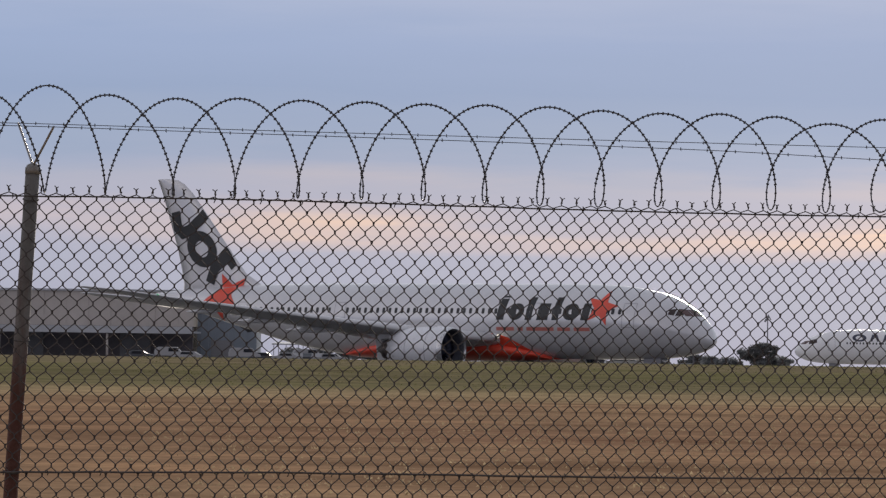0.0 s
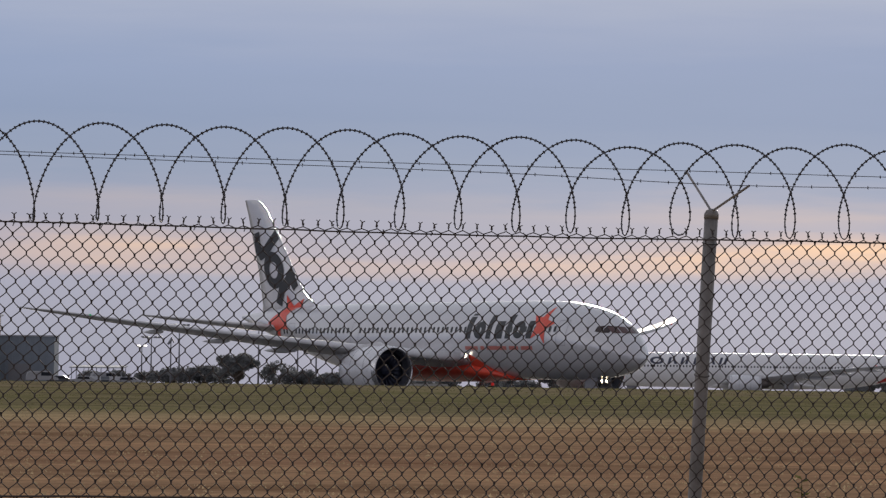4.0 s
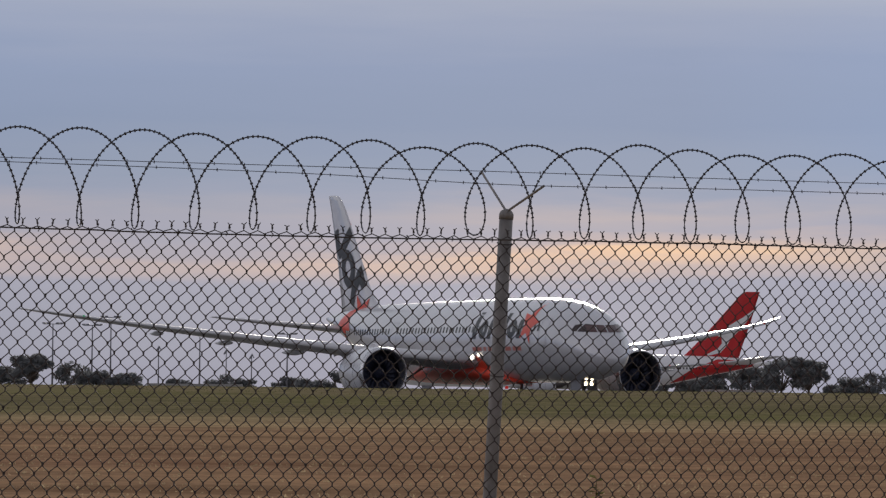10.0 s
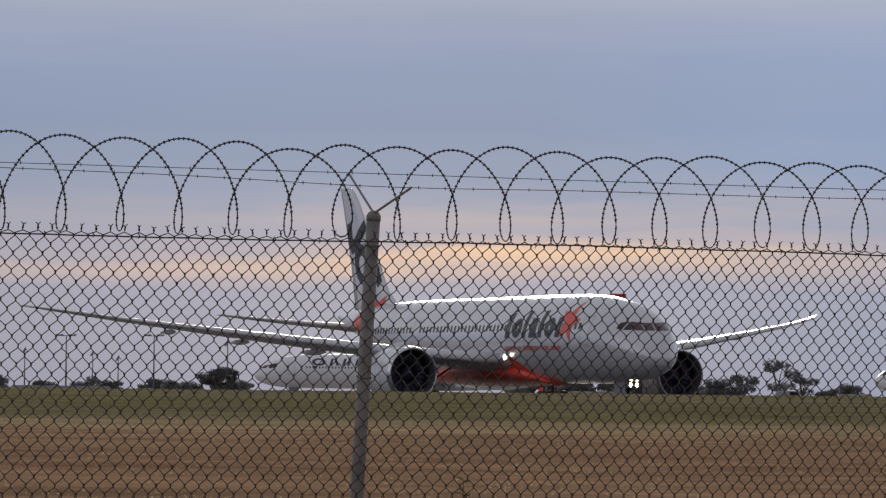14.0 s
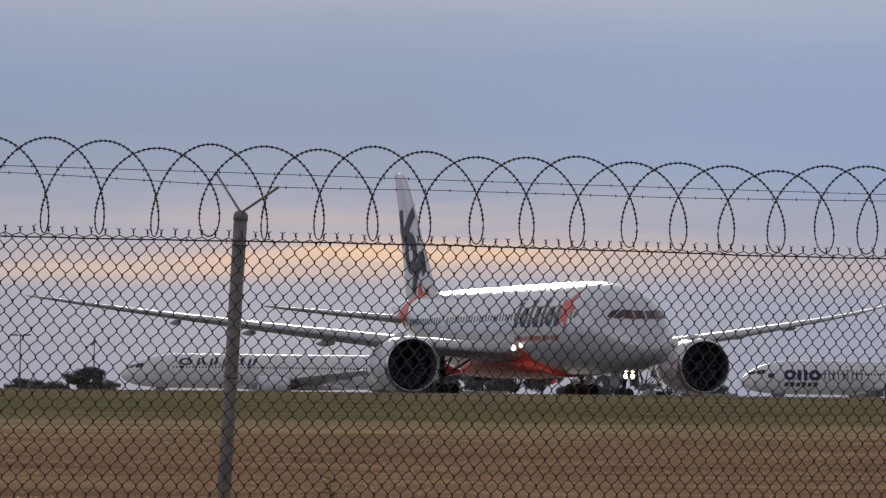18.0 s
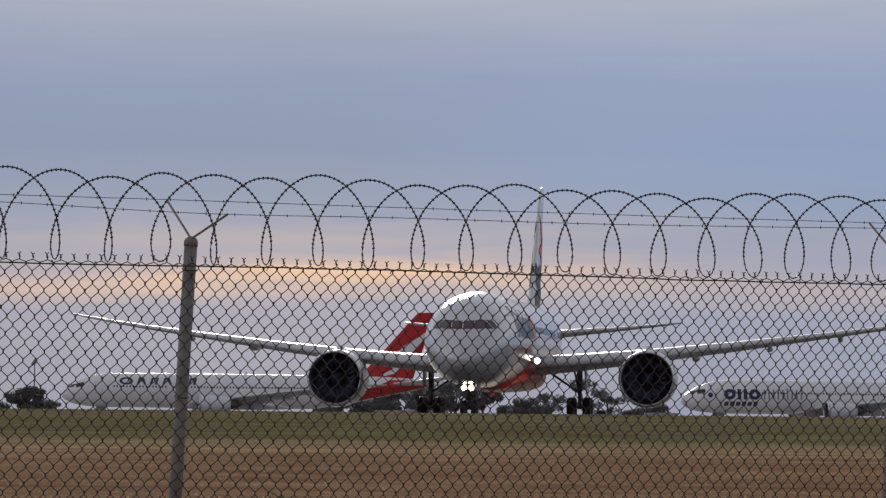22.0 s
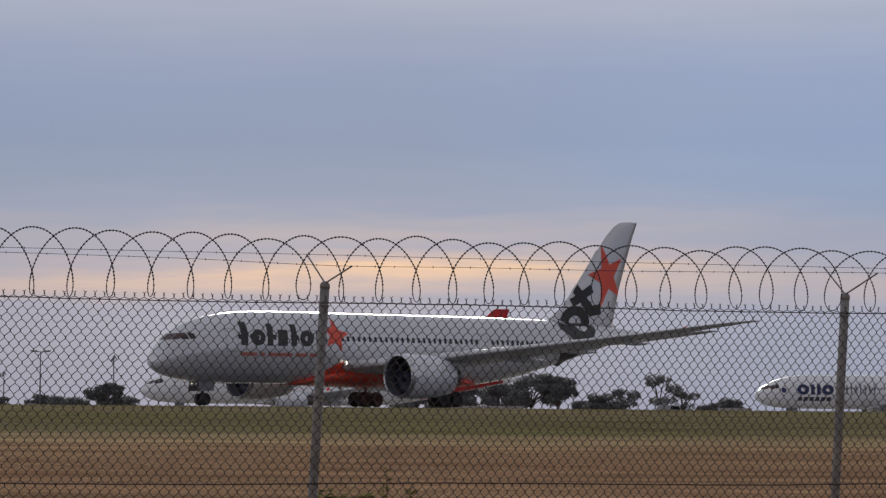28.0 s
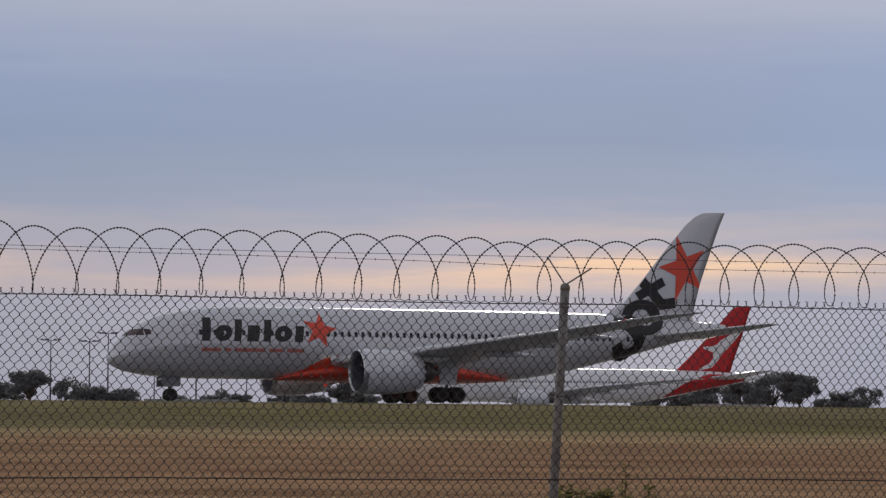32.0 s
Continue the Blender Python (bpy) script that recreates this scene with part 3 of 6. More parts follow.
def build_fence():
    rnd = random.Random(4)
    fence = thing("chain_link_fence", None, "weathered chain-link security fence with razor wire coil", "fence")
    u0, u1 = POSTS[0], POSTS[-1]
    # posts
    for k, u in enumerate(POSTS):
        rusty = k == 1
        tube = M["rust"] if rusty else M["galv"]
        b = Build()
        b.tube([on_fence(u, 0.035, -0.25), on_fence(u, 0.035, 0.7), on_fence(u, 0.035, 1.4), on_fence(u, 0.035, POST_TOP - 0.015)], 0.0235, 16)
        post = part("post", b.mesh("post", tube, True), fence, "rust-brown steel tube post" if rusty else "dull grey steel tube post")
        c = Build()
        c.tube([on_fence(u, 0.035, POST_TOP - 0.03), on_fence(u, 0.035, POST_TOP - 0.012), on_fence(u, 0.035, POST_TOP - 0.001), on_fence(u, 0.035, POST_TOP + 0.006)], [0.0252, 0.0252, 0.019, 0.006], 16)
        part("cap", c.mesh("cap", M["galv"], True), post, "domed steel cap")
        for reach, rise, skew in ((0.20, 0.145, -0.028), (-0.32, near_rise(u), 0.008)):
            a = Build()
            a.tube([on_fence(u, 0.035, POST_TOP - 0.004), on_fence(u + skew, 0.035 + reach, POST_TOP + rise)], 0.0042, 6)
            part("arm", a.mesh("arm", M["galv"]), post, "thin angled barbed wire arm")
        # wire ties round the post
        for z in (TOP_WIRE - 0.01, 1.55, MID_WIRE):
            t = Build()
            ring = [on_fence(u + 0.0265 * math.cos(q), 0.035 + 0.0265 * math.sin(q), z + 0.006 * math.sin(q)) for q in [2 * math.pi * i / 12 for i in range(13)]]
            t.tube(ring, 0.0016, 4)
            part("wire_tie", t.mesh("wire_tie", M["wire"]), post)
    # straining wires
    for z, thick in ((TOP_WIRE, 0.0027), (MID_WIRE, 0.0034), (0.12, 0.0026)):
        b = Build()
        pts, steps = [], 120
        for i in range(steps + 1):
            u = u0 + (u1 - u0) * i / steps
            pts.append(on_fence(u, -0.004, z + 0.004 * math.sin(u * 2.1) + rnd.uniform(-0.0012, 0.0012)))
        b.tube(pts, thick, 5)
        # wire ties that hold the weave
        u = u0 + 0.1
        while u < u1:
            o = on_fence(u, -0.004, z)
            b.tube([o + Vector((-0.004, 0, 0.008)), o + Vector((0.003, -0.004, 0)), o + Vector((-0.002, 0, -0.009))], 0.0022, 4)
            u += 0.155 + rnd.uniform(-0.02, 0.02)
        part("line_wire", b.mesh("line_wire", M["wire"], True), fence, "taut dark straining wire")
    # two strands of barbed wire at the arm ends
    for reach in (0.20, -0.32):
        b = Build()
        steps = 240
        pts = []
        for i in range(steps + 1):
            u = u0 + (u1 - u0) * i / steps
            pts.append(on_fence(u, 0.035 + reach, POST_TOP + (0.145 if reach > 0 else near_rise(u)) - 0.002 * abs(math.sin(u * 1.05))))
        b.tube(pts, 0.0012, 4)
        u = u0
        while u < u1:
            p = on_fence(u, 0.035 + reach, POST_TOP + (0.145 if reach > 0 else near_rise(u)) - 0.002 * abs(math.sin(u * 1.05)))
            for q in (0.6, 2.2):
                dv = Vector((math.cos(q) * 0.3, 0.2, math.sin(q))) * 0.0075
                b.tube([p - dv, p + dv], 0.0011, 3)
            u += 0.1 + rnd.uniform(-0.01, 0.01)
        part("barbed_wire", b.mesh("barbed_wire", M["razor"]), fence, "thin strand of barbed wire")
    # woven mesh of zigzag wires, knuckled at the top
    H = 0.0619
    b = Build()
    first, last = -56, 180
    rows = int((TOP_WIRE - 0.05) / (H / 2))
    bend = [rnd.uniform(-0.0016, 0.0016) for _ in range(4000)]
    knot = 0.0055
    row_z = [TOP_WIRE + 0.016] + [TOP_WIRE - 0.004 - (j - 1) * H / 2 for j in range(1, rows + 1)]
    skew = lambda z: 0.042 * (z - TOP_WIRE)
    # each strand swings to both neighbours; the two sets together close the lattice
    for k in range(2 * (last - first)):
        pos = first + k / 2 - 0.75
        turn = 1 if k % 2 else -1
        pts = []
        for j in range(rows + 1):
            side = turn * (-1 if j % 2 else 1)
            z = row_z[j] + bend[(k * 11 + j * 5) % 4000]
            u = mesh_u(pos + side * 0.24) + skew(z) + bend[(k * 7 + j * 13) % 4000]
            pts.append(on_fence(u - side * 0.001, 0.0022 * side, z + knot))
            pts.append(on_fence(u - side * 0.001, -0.0022 * side, z - knot))
        b.tube(pts, 0.0021, 3, False)
        if not (-4.6 < mesh_u(pos) < 4.6):
            continue
        for j in range(1, rows):
            side = turn * (-1 if j % 2 else 1)
            if side < 0:
                continue
            z = row_z[j]
            u = mesh_u(pos + 0.25) + skew(z)
            b.tube([on_fence(u, 0, z + 0.007), on_fence(u, 0, z - 0.007)], 0.0029, 3, False)
    for k in range(first, last):
        # knuckle: a short twist that ends in a fork
        root = on_fence(mesh_u(k), 0, row_z[0])
        tip = root + FU * rnd.uniform(-0.003, 0.003) + Vector((0, 0, 0.013 + rnd.uniform(-0.002, 0.002)))
        b.tube([root, tip], 0.0028, 4)
        for s in (-1, 1):
            b.tube([tip, tip + FU * (0.0078 * s + rnd.uniform(-0.002, 0.002)) + Vector((0, 0, 0.006 + rnd.uniform(-0.003, 0.003)))], 0.0019, 3)
    mesh_part = part("chain_link", b.mesh("chain_link", M["wire"]), fence, "dark woven diamond wire mesh")
    mesh_part["kind"] = "stuff"
    # razor coil resting on the top wire between the arms: two strands, loops where the tape has settled
    b = Build()
    steps = 56
    feet, tops = list(LOOP_FEET), list(LOOP_TOPS)
    while feet[0] > u0 + 0.25:
        feet.insert(0, feet[0] - 0.2055)
        tops.insert(0, 2.348)
    first_own = feet.index(LOOP_FEET[0])
    while feet[-1] < u1 - 0.25:
        feet.append(feet[-1] + 0.2055)
        tops.append(2.342)
    low = [2.027 + rnd.uniform(-0.004, 0.004) for _ in feet]
    eye = [0.086 if u in WIDE_LOOPS else curve_at([(-3, 0.040), (-2.57, 0.057), (-1.9, 0.056), (-1.5, 0.056), (-1.3, 0.061), (-1.1, 0.063), (-0.3, 0.055), (0.09, 0.050), (0.5, 0.058), (0.9, 0.062), (1.3, 0.064), (2.3, 0.066)], u) + rnd.uniform(-0.003, 0.003) for u in feet]
    lean = [(-2.7, -0.016), (-2.0, -0.010), (-1.73, -0.020), (-1.52, -0.020), (-1.33, 0.005), (-1.13, -0.012), (-0.5, -0.008), (0.1, -0.022)]
    lines = []
    for strand in (0, 1):
        own = [k for k in range(len(feet)) if (k - first_own) % 2 == strand]
        line = []
        for k, m in zip(own, own[1:]):
            # from one foot over the top, which stands about over the foot between, to the next but one
            shift = feet[k + 1] + curve_at(lean, feet[k + 1]) - (feet[k] + feet[m]) / 2
            for i in range(steps):
                fr = i / steps
                q = 2 * math.pi * fr
                u = feet[k] * (1 - fr) + feet[m] * fr + shift * math.sin(q / 2) ** 2
                z0 = low[k] if fr < 0.5 else low[m]
                z = z0 + (tops[k + 1] - z0) * (1 - math.cos(q)) / 2
                along = eye[k] * (1 - fr) + eye[m] * fr
                line.append(on_fence(u - along * math.sin(q), 0.02 + 0.10 * math.sin(q), z))
        lines.append(line)
        b.tube(line, 0.0024, 4)
    # barbs: small crossed blades at even steps
    since = 0.0
    for a, c in [pair for ln in lines for pair in zip(ln, ln[1:])]:
        since += (c - a).length
        if since > 0.0165:
            since = 0.0
            d = (c - a).normalized()
            s = d.cross(FN).normalized() * (0.0052 if a.z > 2.09 else 0.0042)
            o = (a + c) / 2
            e = d * 0.0030
            b.add([o - e - s, o + e - s, o + e + s, o - e + s, o + FN * 0.0035, o - FN * 0.0035],
                  [(0, 1, 4), (1, 2, 4), (2, 3, 4), (3, 0, 4), (1, 0, 5), (2, 1, 5), (3, 2, 5), (0, 3, 5)])
    part("razor_coil", b.mesh("razor_coil", M["razor"]), fence, "stretched coil of barbed razor tape")
    return fence


build_fence()


def build_weed(u, n, height, spread, seed, leaves, label, leaf=1.0):
    """A tall weed with thin stems and small leaves."""
    rnd = random.Random(seed)
    base = on_fence(u, n, 0)
    base.z = ground_height(base.y) - 0.01
    w = thing("weed", Matrix.Translation(base), label, "weed", "weeds at the fence")
    for k in range(5):
        a = rnd.uniform(0, 6.28)
        lean = rnd.uniform(0.2, 1.0) * spread if k else 0.03
        h = height * (1 if k == 0 else rnd.uniform(0.84, 0.97))
        pts = [Vector((math.cos(a) * lean * t ** 1.5, math.sin(a) * lean * t ** 1.5, h * t)) for t in (0, 0.25, 0.5, 0.75, 1.0)]
        b = Build()
        b.tube(pts, [0.006, 0.005, 0.004, 0.003, 0.0015], 5)
        stem = part("stem", b.mesh("stem", M["weed_stem"], True), w)
        lb = Build()
        for i in range(leaves):
            t = 0.80 + 0.20 * (i / leaves) + rnd.uniform(-0.02, 0.02)
            t = min(t, 1.0)
            o = Vector((math.cos(a) * lean * t ** 1.5, math.sin(a) * lean * t ** 1.5, h * t))
            q = rnd.uniform(0, 6.28)
            ln = rnd.uniform(0.05, 0.10) * (1.2 - 0.5 * t) * leaf
            d = Vector((math.cos(q), math.sin(q), rnd.uniform(-0.2, 0.6))) * ln
            s = Vector((-math.sin(q), math.cos(q), rnd.uniform(-0.3, 0.3))) * ln * 0.33
            up = Vector((0, 0, ln * 0.08))
            lb.add([o, o + d * 0.5 + s, o + d, o + d * 0.5 - s, o + d * 0.5 + up], [(0, 4, 1), (1, 4, 2), (2, 4, 3), (3, 4, 0)])
        part("leaves", lb.mesh("leaves", M["weed"]), stem, "small ragged green leaves")
    return w


build_weed(0.54, 0.25, 1.20, 0.05, 3, 60, "tall thin green weed beside the fence", 0.55)
build_weed(0.70, 0.28, 1.12, 0.07, 7, 50, "tall thin green weed beside the fence", 0.6)
for u, n, h, spread, seed in ((0.21, 0.28, 1.05, 0.10, 5), (0.27, 0.32, 1.09, 0.10, 9), (0.33, 0.26, 1.07, 0.12, 12), (0.39, 0.30, 1.06, 0.12, 21), (0.45, 0.27, 1.07, 0.11, 27), (0.50, 0.32, 1.06, 0.10, 33), (0.60, 0.30, 1.03, 0.12, 41), (0.30, 0.35, 1.04, 0.12, 47)):
    build_weed(u, n, h, spread, seed, 95, "bushy ragged green weed beside the fence", 0.85)


# ---- aircraft ----
REF = 25.0  # the thing's origin lies on the ground this far behind the nose


class Hull:
    """Outline of a fuselage by the distance s behind the nose."""

    def __init__(self, top, bottom, width, length):
        self.top, self.bottom, self.width, self.length = top, bottom, width, length

    def ring(self, s, n=48, grow=0.0):
        t, b, w = curve_at(self.top, s), curve_at(self.bottom, s), curve_at(self.width, s)
        zc, h = (t + b) / 2, (t - b) / 2
        return [(REF - s, (w + grow) * math.cos(2 * math.pi * i / n), zc + (h + grow) * math.sin(2 * math.pi * i / n)) for i in range(n)]

    def side(self, s, z, out=0.012):
        t, b, w = curve_at(self.top, s), curve_at(self.bottom, s), curve_at(self.width, s)
        zc, h = (t + b) / 2, (t - b) / 2
        q = max(0.0, 1 - ((z - zc) / h) ** 2)
        return w * math.sqrt(q) + out

    def stations(self):
        L = self.length
        near = [0, 0.03, 0.08, 0.15, 0.25, 0.4, 0.6, 0.8, 1.0, 1.3, 1.6, 2.0, 2.4, 2.8, 3.2, 3.7, 4.3, 5, 6, 7, 8.2, 9.5, 11]
        mid = [11 + (L * 0.62 - 11) * k / 8 for k in range(1, 9)]
        aft = [L * 0.62 + L * 0.38 * k / 16 for k in range(1, 17)]
        return near + mid + aft


def decal(hull, polys, side, out=0.012, cuts=3, flat=None):
    """Convex outlines in (s, z) laid on the skin of one side; flat(s, z) keeps to the fin and gives its half thickness."""
    b = Build()

    def place(p):
        s, z = p
        if flat:
            s, y = flat(s, z)
            y += out
        else:
            y = hull.side(s, z, out)
        return (REF - s, side * y, z)

    def split(tri, k):
        if k == 0:
            f = (0, 1, 2) if side > 0 else (0, 2, 1)
            b.add([place(p) for p in tri], [f])
            return
        a, c, d = tri
        ac, cd, da = [((p[0] + q[0]) / 2, (p[1] + q[1]) / 2) for p, q in ((a, c), (c, d), (d, a))]
        for t in ((a, ac, da), (ac, c, cd), (da, cd, d), (ac, cd, da)):
            split(t, k - 1)
    for poly in polys:
        for i in range(1, len(poly) - 1):
            split((poly[0], poly[i], poly[i + 1]), cuts)
    return b


def star_polys(cs, cz, r, turn=0.0, inner=0.42, sx=1.0):
    out = []
    tips = [(cs + sx * r * math.sin(turn + 2 * math.pi * k / 5), cz + r * math.cos(turn + 2 * math.pi * k / 5)) for k in range(5)]
    ins = [(cs + sx * r * inner * math.sin(turn + 2 * math.pi * (k + 0.5) / 5), cz + r * inner * math.cos(turn + 2 * math.pi * (k + 0.5) / 5)) for k in range(5)]
    for k in range(5):
        out.append([(cs, cz), ins[k - 1], tips[k], ins[k]])
    return out


def wing_mesh(sections, side, mat, name, thick=0.115):
    """sections: (y, leading edge s, trailing edge s, z)."""
    prof = [(0.0, 0.0), (0.012, 0.22), (0.06, 0.42), (0.18, 0.55), (0.38, 0.55), (0.62, 0.38), (0.85, 0.15), (1.0, 0.01),
            (0.85, -0.06), (0.62, -0.24), (0.38, -0.42), (0.18, -0.42), (0.06, -0.28), (0.012, -0.14)]
    rings = []
    for (y, le, te, z) in sections:
        c = te - le
        tk = thick * (1 - 0.35 * min(1, abs(y) / 30))
        rings.append([(REF - (le + c * px), side * y, z + c * tk * pz - 0.02 * c * px) for px, pz in prof])
    b = Build()
    b.loft(rings if side > 0 else rings[::-1])
    return b.mesh(name, mat, True)


def slat_mesh(sections, side, thick=0.115):
    """A thin shell over the leading edge of a wing."""
    prof = [(0.15, 0.535), (0.06, 0.43), (0.012, 0.23), (-0.002, 0.0), (0.010, -0.15), (0.035, -0.23), (0.035, -0.20), (0.012, -0.10), (0.010, 0.18), (0.06, 0.38), (0.15, 0.50)]
    rings = []
    for (y, le, te, z) in sections[1:]:
        c = te - le
        tk = thick * (1 - 0.35 * min(1, abs(y) / 30))
        rings.append([(REF - (le + c * px), side * y, z + c * tk * pz + (0.008 if pz > 0 else -0.008) - 0.02 * c * px) for px, pz in prof])
    b = Build()
    b.loft(rings if side > 0 else rings[::-1])
    return b.mesh("slat", M["slat"], True)


def wing_line(sections, y):
    return tuple(curve_at([(q[0], q[i]) for q in sections], y) for i in (1, 2, 3))


def engine(parent, spec, side, M_nacelle):
    s0, y0, z0, r = spec["engine"]
    ln = spec["nacelle_length"]
    c = (REF - s0, side * y0, z0)
    b = Build()
    # outer skin from just behind the lip to the scalloped rear edge
    prof = [(-0.42, r * 0.99), (-1.0, r * 1.005), (-ln * 0.45, r * 1.0), (-ln * 0.7, r * 0.95), (-ln * 0.88, r * 0.86), (-ln, r * 0.79), (-ln + 0.02, r * 0.765), (-ln * 0.85, r * 0.80)]
    teeth = spec["chevrons"]
    b.revolve(prof, c, "x", 48, False, False, (lambda k, i: -0.22 * abs(((i * teeth / 48) % 1) - 0.5) * 2 if k in (5, 6) else 0) if teeth else None)
    nac = part("nacelle", b.mesh("nacelle", M_nacelle, True), parent, "pale painted engine nacelle")
    b = Build()
    b.revolve([(-0.44, r * 0.99), (-0.25, r * 0.975), (-0.08, r * 0.945), (0.0, r * 0.915), (-0.03, r * 0.89), (-0.2, r * 0.87), (-0.4, r * 0.865)], c, "x", 48)
    part("intake_lip", b.mesh("intake_lip", M["metal"], True), nac, "polished bare metal intake lip")
    for k, sx in enumerate((-1.55, -ln * 0.66)):
        b = Build()
        rr = curve_at([(0.42, 0.985), (1.0, 1.005), (ln * 0.45, 1.0), (ln * 0.7, 0.95)], -sx) * r + 0.006
        b.revolve([(sx - 0.02, rr - 0.02), (sx - 0.015, rr), (sx + 0.015, rr), (sx + 0.02, rr - 0.02)], c, "x", 48)
        part("cowl_seam", b.mesh("cowl_seam", M["decal_grey"], True), nac)
    b = Build()
    b.add([(c[0] - 1.6, c[1] + side * -r * 0.72, c[2] + r * 0.70), (c[0] - 2.9, c[1] + side * -r * 0.72, c[2] + r * 0.70), (c[0] - 2.9, c[1] + side * -r * 0.98, c[2] + r * 0.95), (c[0] - 2.5, c[1] + side * -r * 0.96, c[2] + r * 0.93)], [(0, 1, 2, 3), (3, 2, 1, 0)])
    part("nacelle_strake", b.mesh("nacelle_strake", M_nacelle), nac)
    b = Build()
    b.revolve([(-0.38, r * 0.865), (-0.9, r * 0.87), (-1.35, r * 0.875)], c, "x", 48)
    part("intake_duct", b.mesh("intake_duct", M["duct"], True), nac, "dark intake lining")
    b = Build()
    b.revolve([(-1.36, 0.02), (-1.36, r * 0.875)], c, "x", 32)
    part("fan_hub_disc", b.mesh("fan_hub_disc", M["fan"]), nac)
    blade = Build()
    pts = []
    for rr in (0.22, 0.5, 0.855):
        for off, dx in ((-0.15 + rr * 0.25, 0.0), (0.19 + rr * 0.25, -0.2)):
            pts.append((-1.08 + dx, r * rr * math.cos(off), r * rr * math.sin(off)))
    blade.add(pts, [(0, 2, 3, 1), (2, 4, 5, 3), (1, 3, 2, 0), (3, 5, 4, 2)])
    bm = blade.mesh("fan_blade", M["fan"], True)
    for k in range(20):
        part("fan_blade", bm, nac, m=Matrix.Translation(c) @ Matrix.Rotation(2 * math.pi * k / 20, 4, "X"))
    b = Build()
    b.revolve([(-0.72, 0.01), (-0.8, r * 0.08), (-0.95, r * 0.17), (-1.15, r * 0.24)], c, "x", 24)
    part("spinner", b.mesh("spinner", M["fan"], True), nac, "dark conical spinner")
    b = Build()
    b.revolve([(-ln * 0.8, r * 0.60), (-ln * 1.0, r * 0.56), (-ln * 1.18, r * 0.44), (-ln * 1.24, r * 0.40)], c, "x", 32, True, True)
    core = part("core_cowl", b.mesh("core_cowl", M["metal_dark"], True), nac, "dark exhaust core")
    b = Build()
    b.revolve([(-ln * 1.2, r * 0.30), (-ln * 1.32, r * 0.18), (-ln * 1.42, 0.02)], c, "x", 20)
    part("exhaust_cone", b.mesh("exhaust_cone", M["metal_dark"], True), core)
    le, te, zw = wing_line(spec["wing"], y0)
    b = Build()
    rings = []
    for (s, zt, zb, w) in ((s0 + 1.0, z0 + r * 1.0, z0 + r * 0.9, 0.03), (s0 + 2.2, z0 + r * 1.16, z0 + r * 0.8, 0.17), (le + 0.6, zw + 0.25, z0 + r * 0.6, 0.2), (le + 3.0, zw + 0.0, z0 + r * 0.42, 0.2), (le + 5.0, zw - 0.15, z0 + r * 0.75, 0.12), (le + 6.2, zw - 0.25, zw - 0.4, 0.03)):
        rings.append([(REF - s, side * y0 - w, zb), (REF - s, side * y0 + w, zb), (REF - s, side * y0 + w, zt), (REF - s, side * y0 - w, zt)])
    b.loft(rings)
    part("pylon", b.mesh("pylon", M["paint_grey"]), parent, "grey engine pylon")


def wheel_mesh(r, w, name="wheel"):
    b = Build()
    b.revolve([(-w * 0.44, 0.005), (-w * 0.44, r * 0.12), (-w * 0.36, r * 0.3), (-w * 0.42, r * 0.55), (-w / 2, r * 0.62), (-w / 2, r * 0.86), (-w * 0.38, r * 0.97), (-w * 0.2, r), (w * 0.2, r), (w * 0.38, r * 0.97), (w / 2, r * 0.86), (w / 2, r * 0.62), (w * 0.42, r * 0.55), (w * 0.36, r * 0.3), (w * 0.44, r * 0.12), (w * 0.44, 0.005)], (0, 0, 0), "y", 24)
    return b.mesh("tyre", M["rubber"], True)


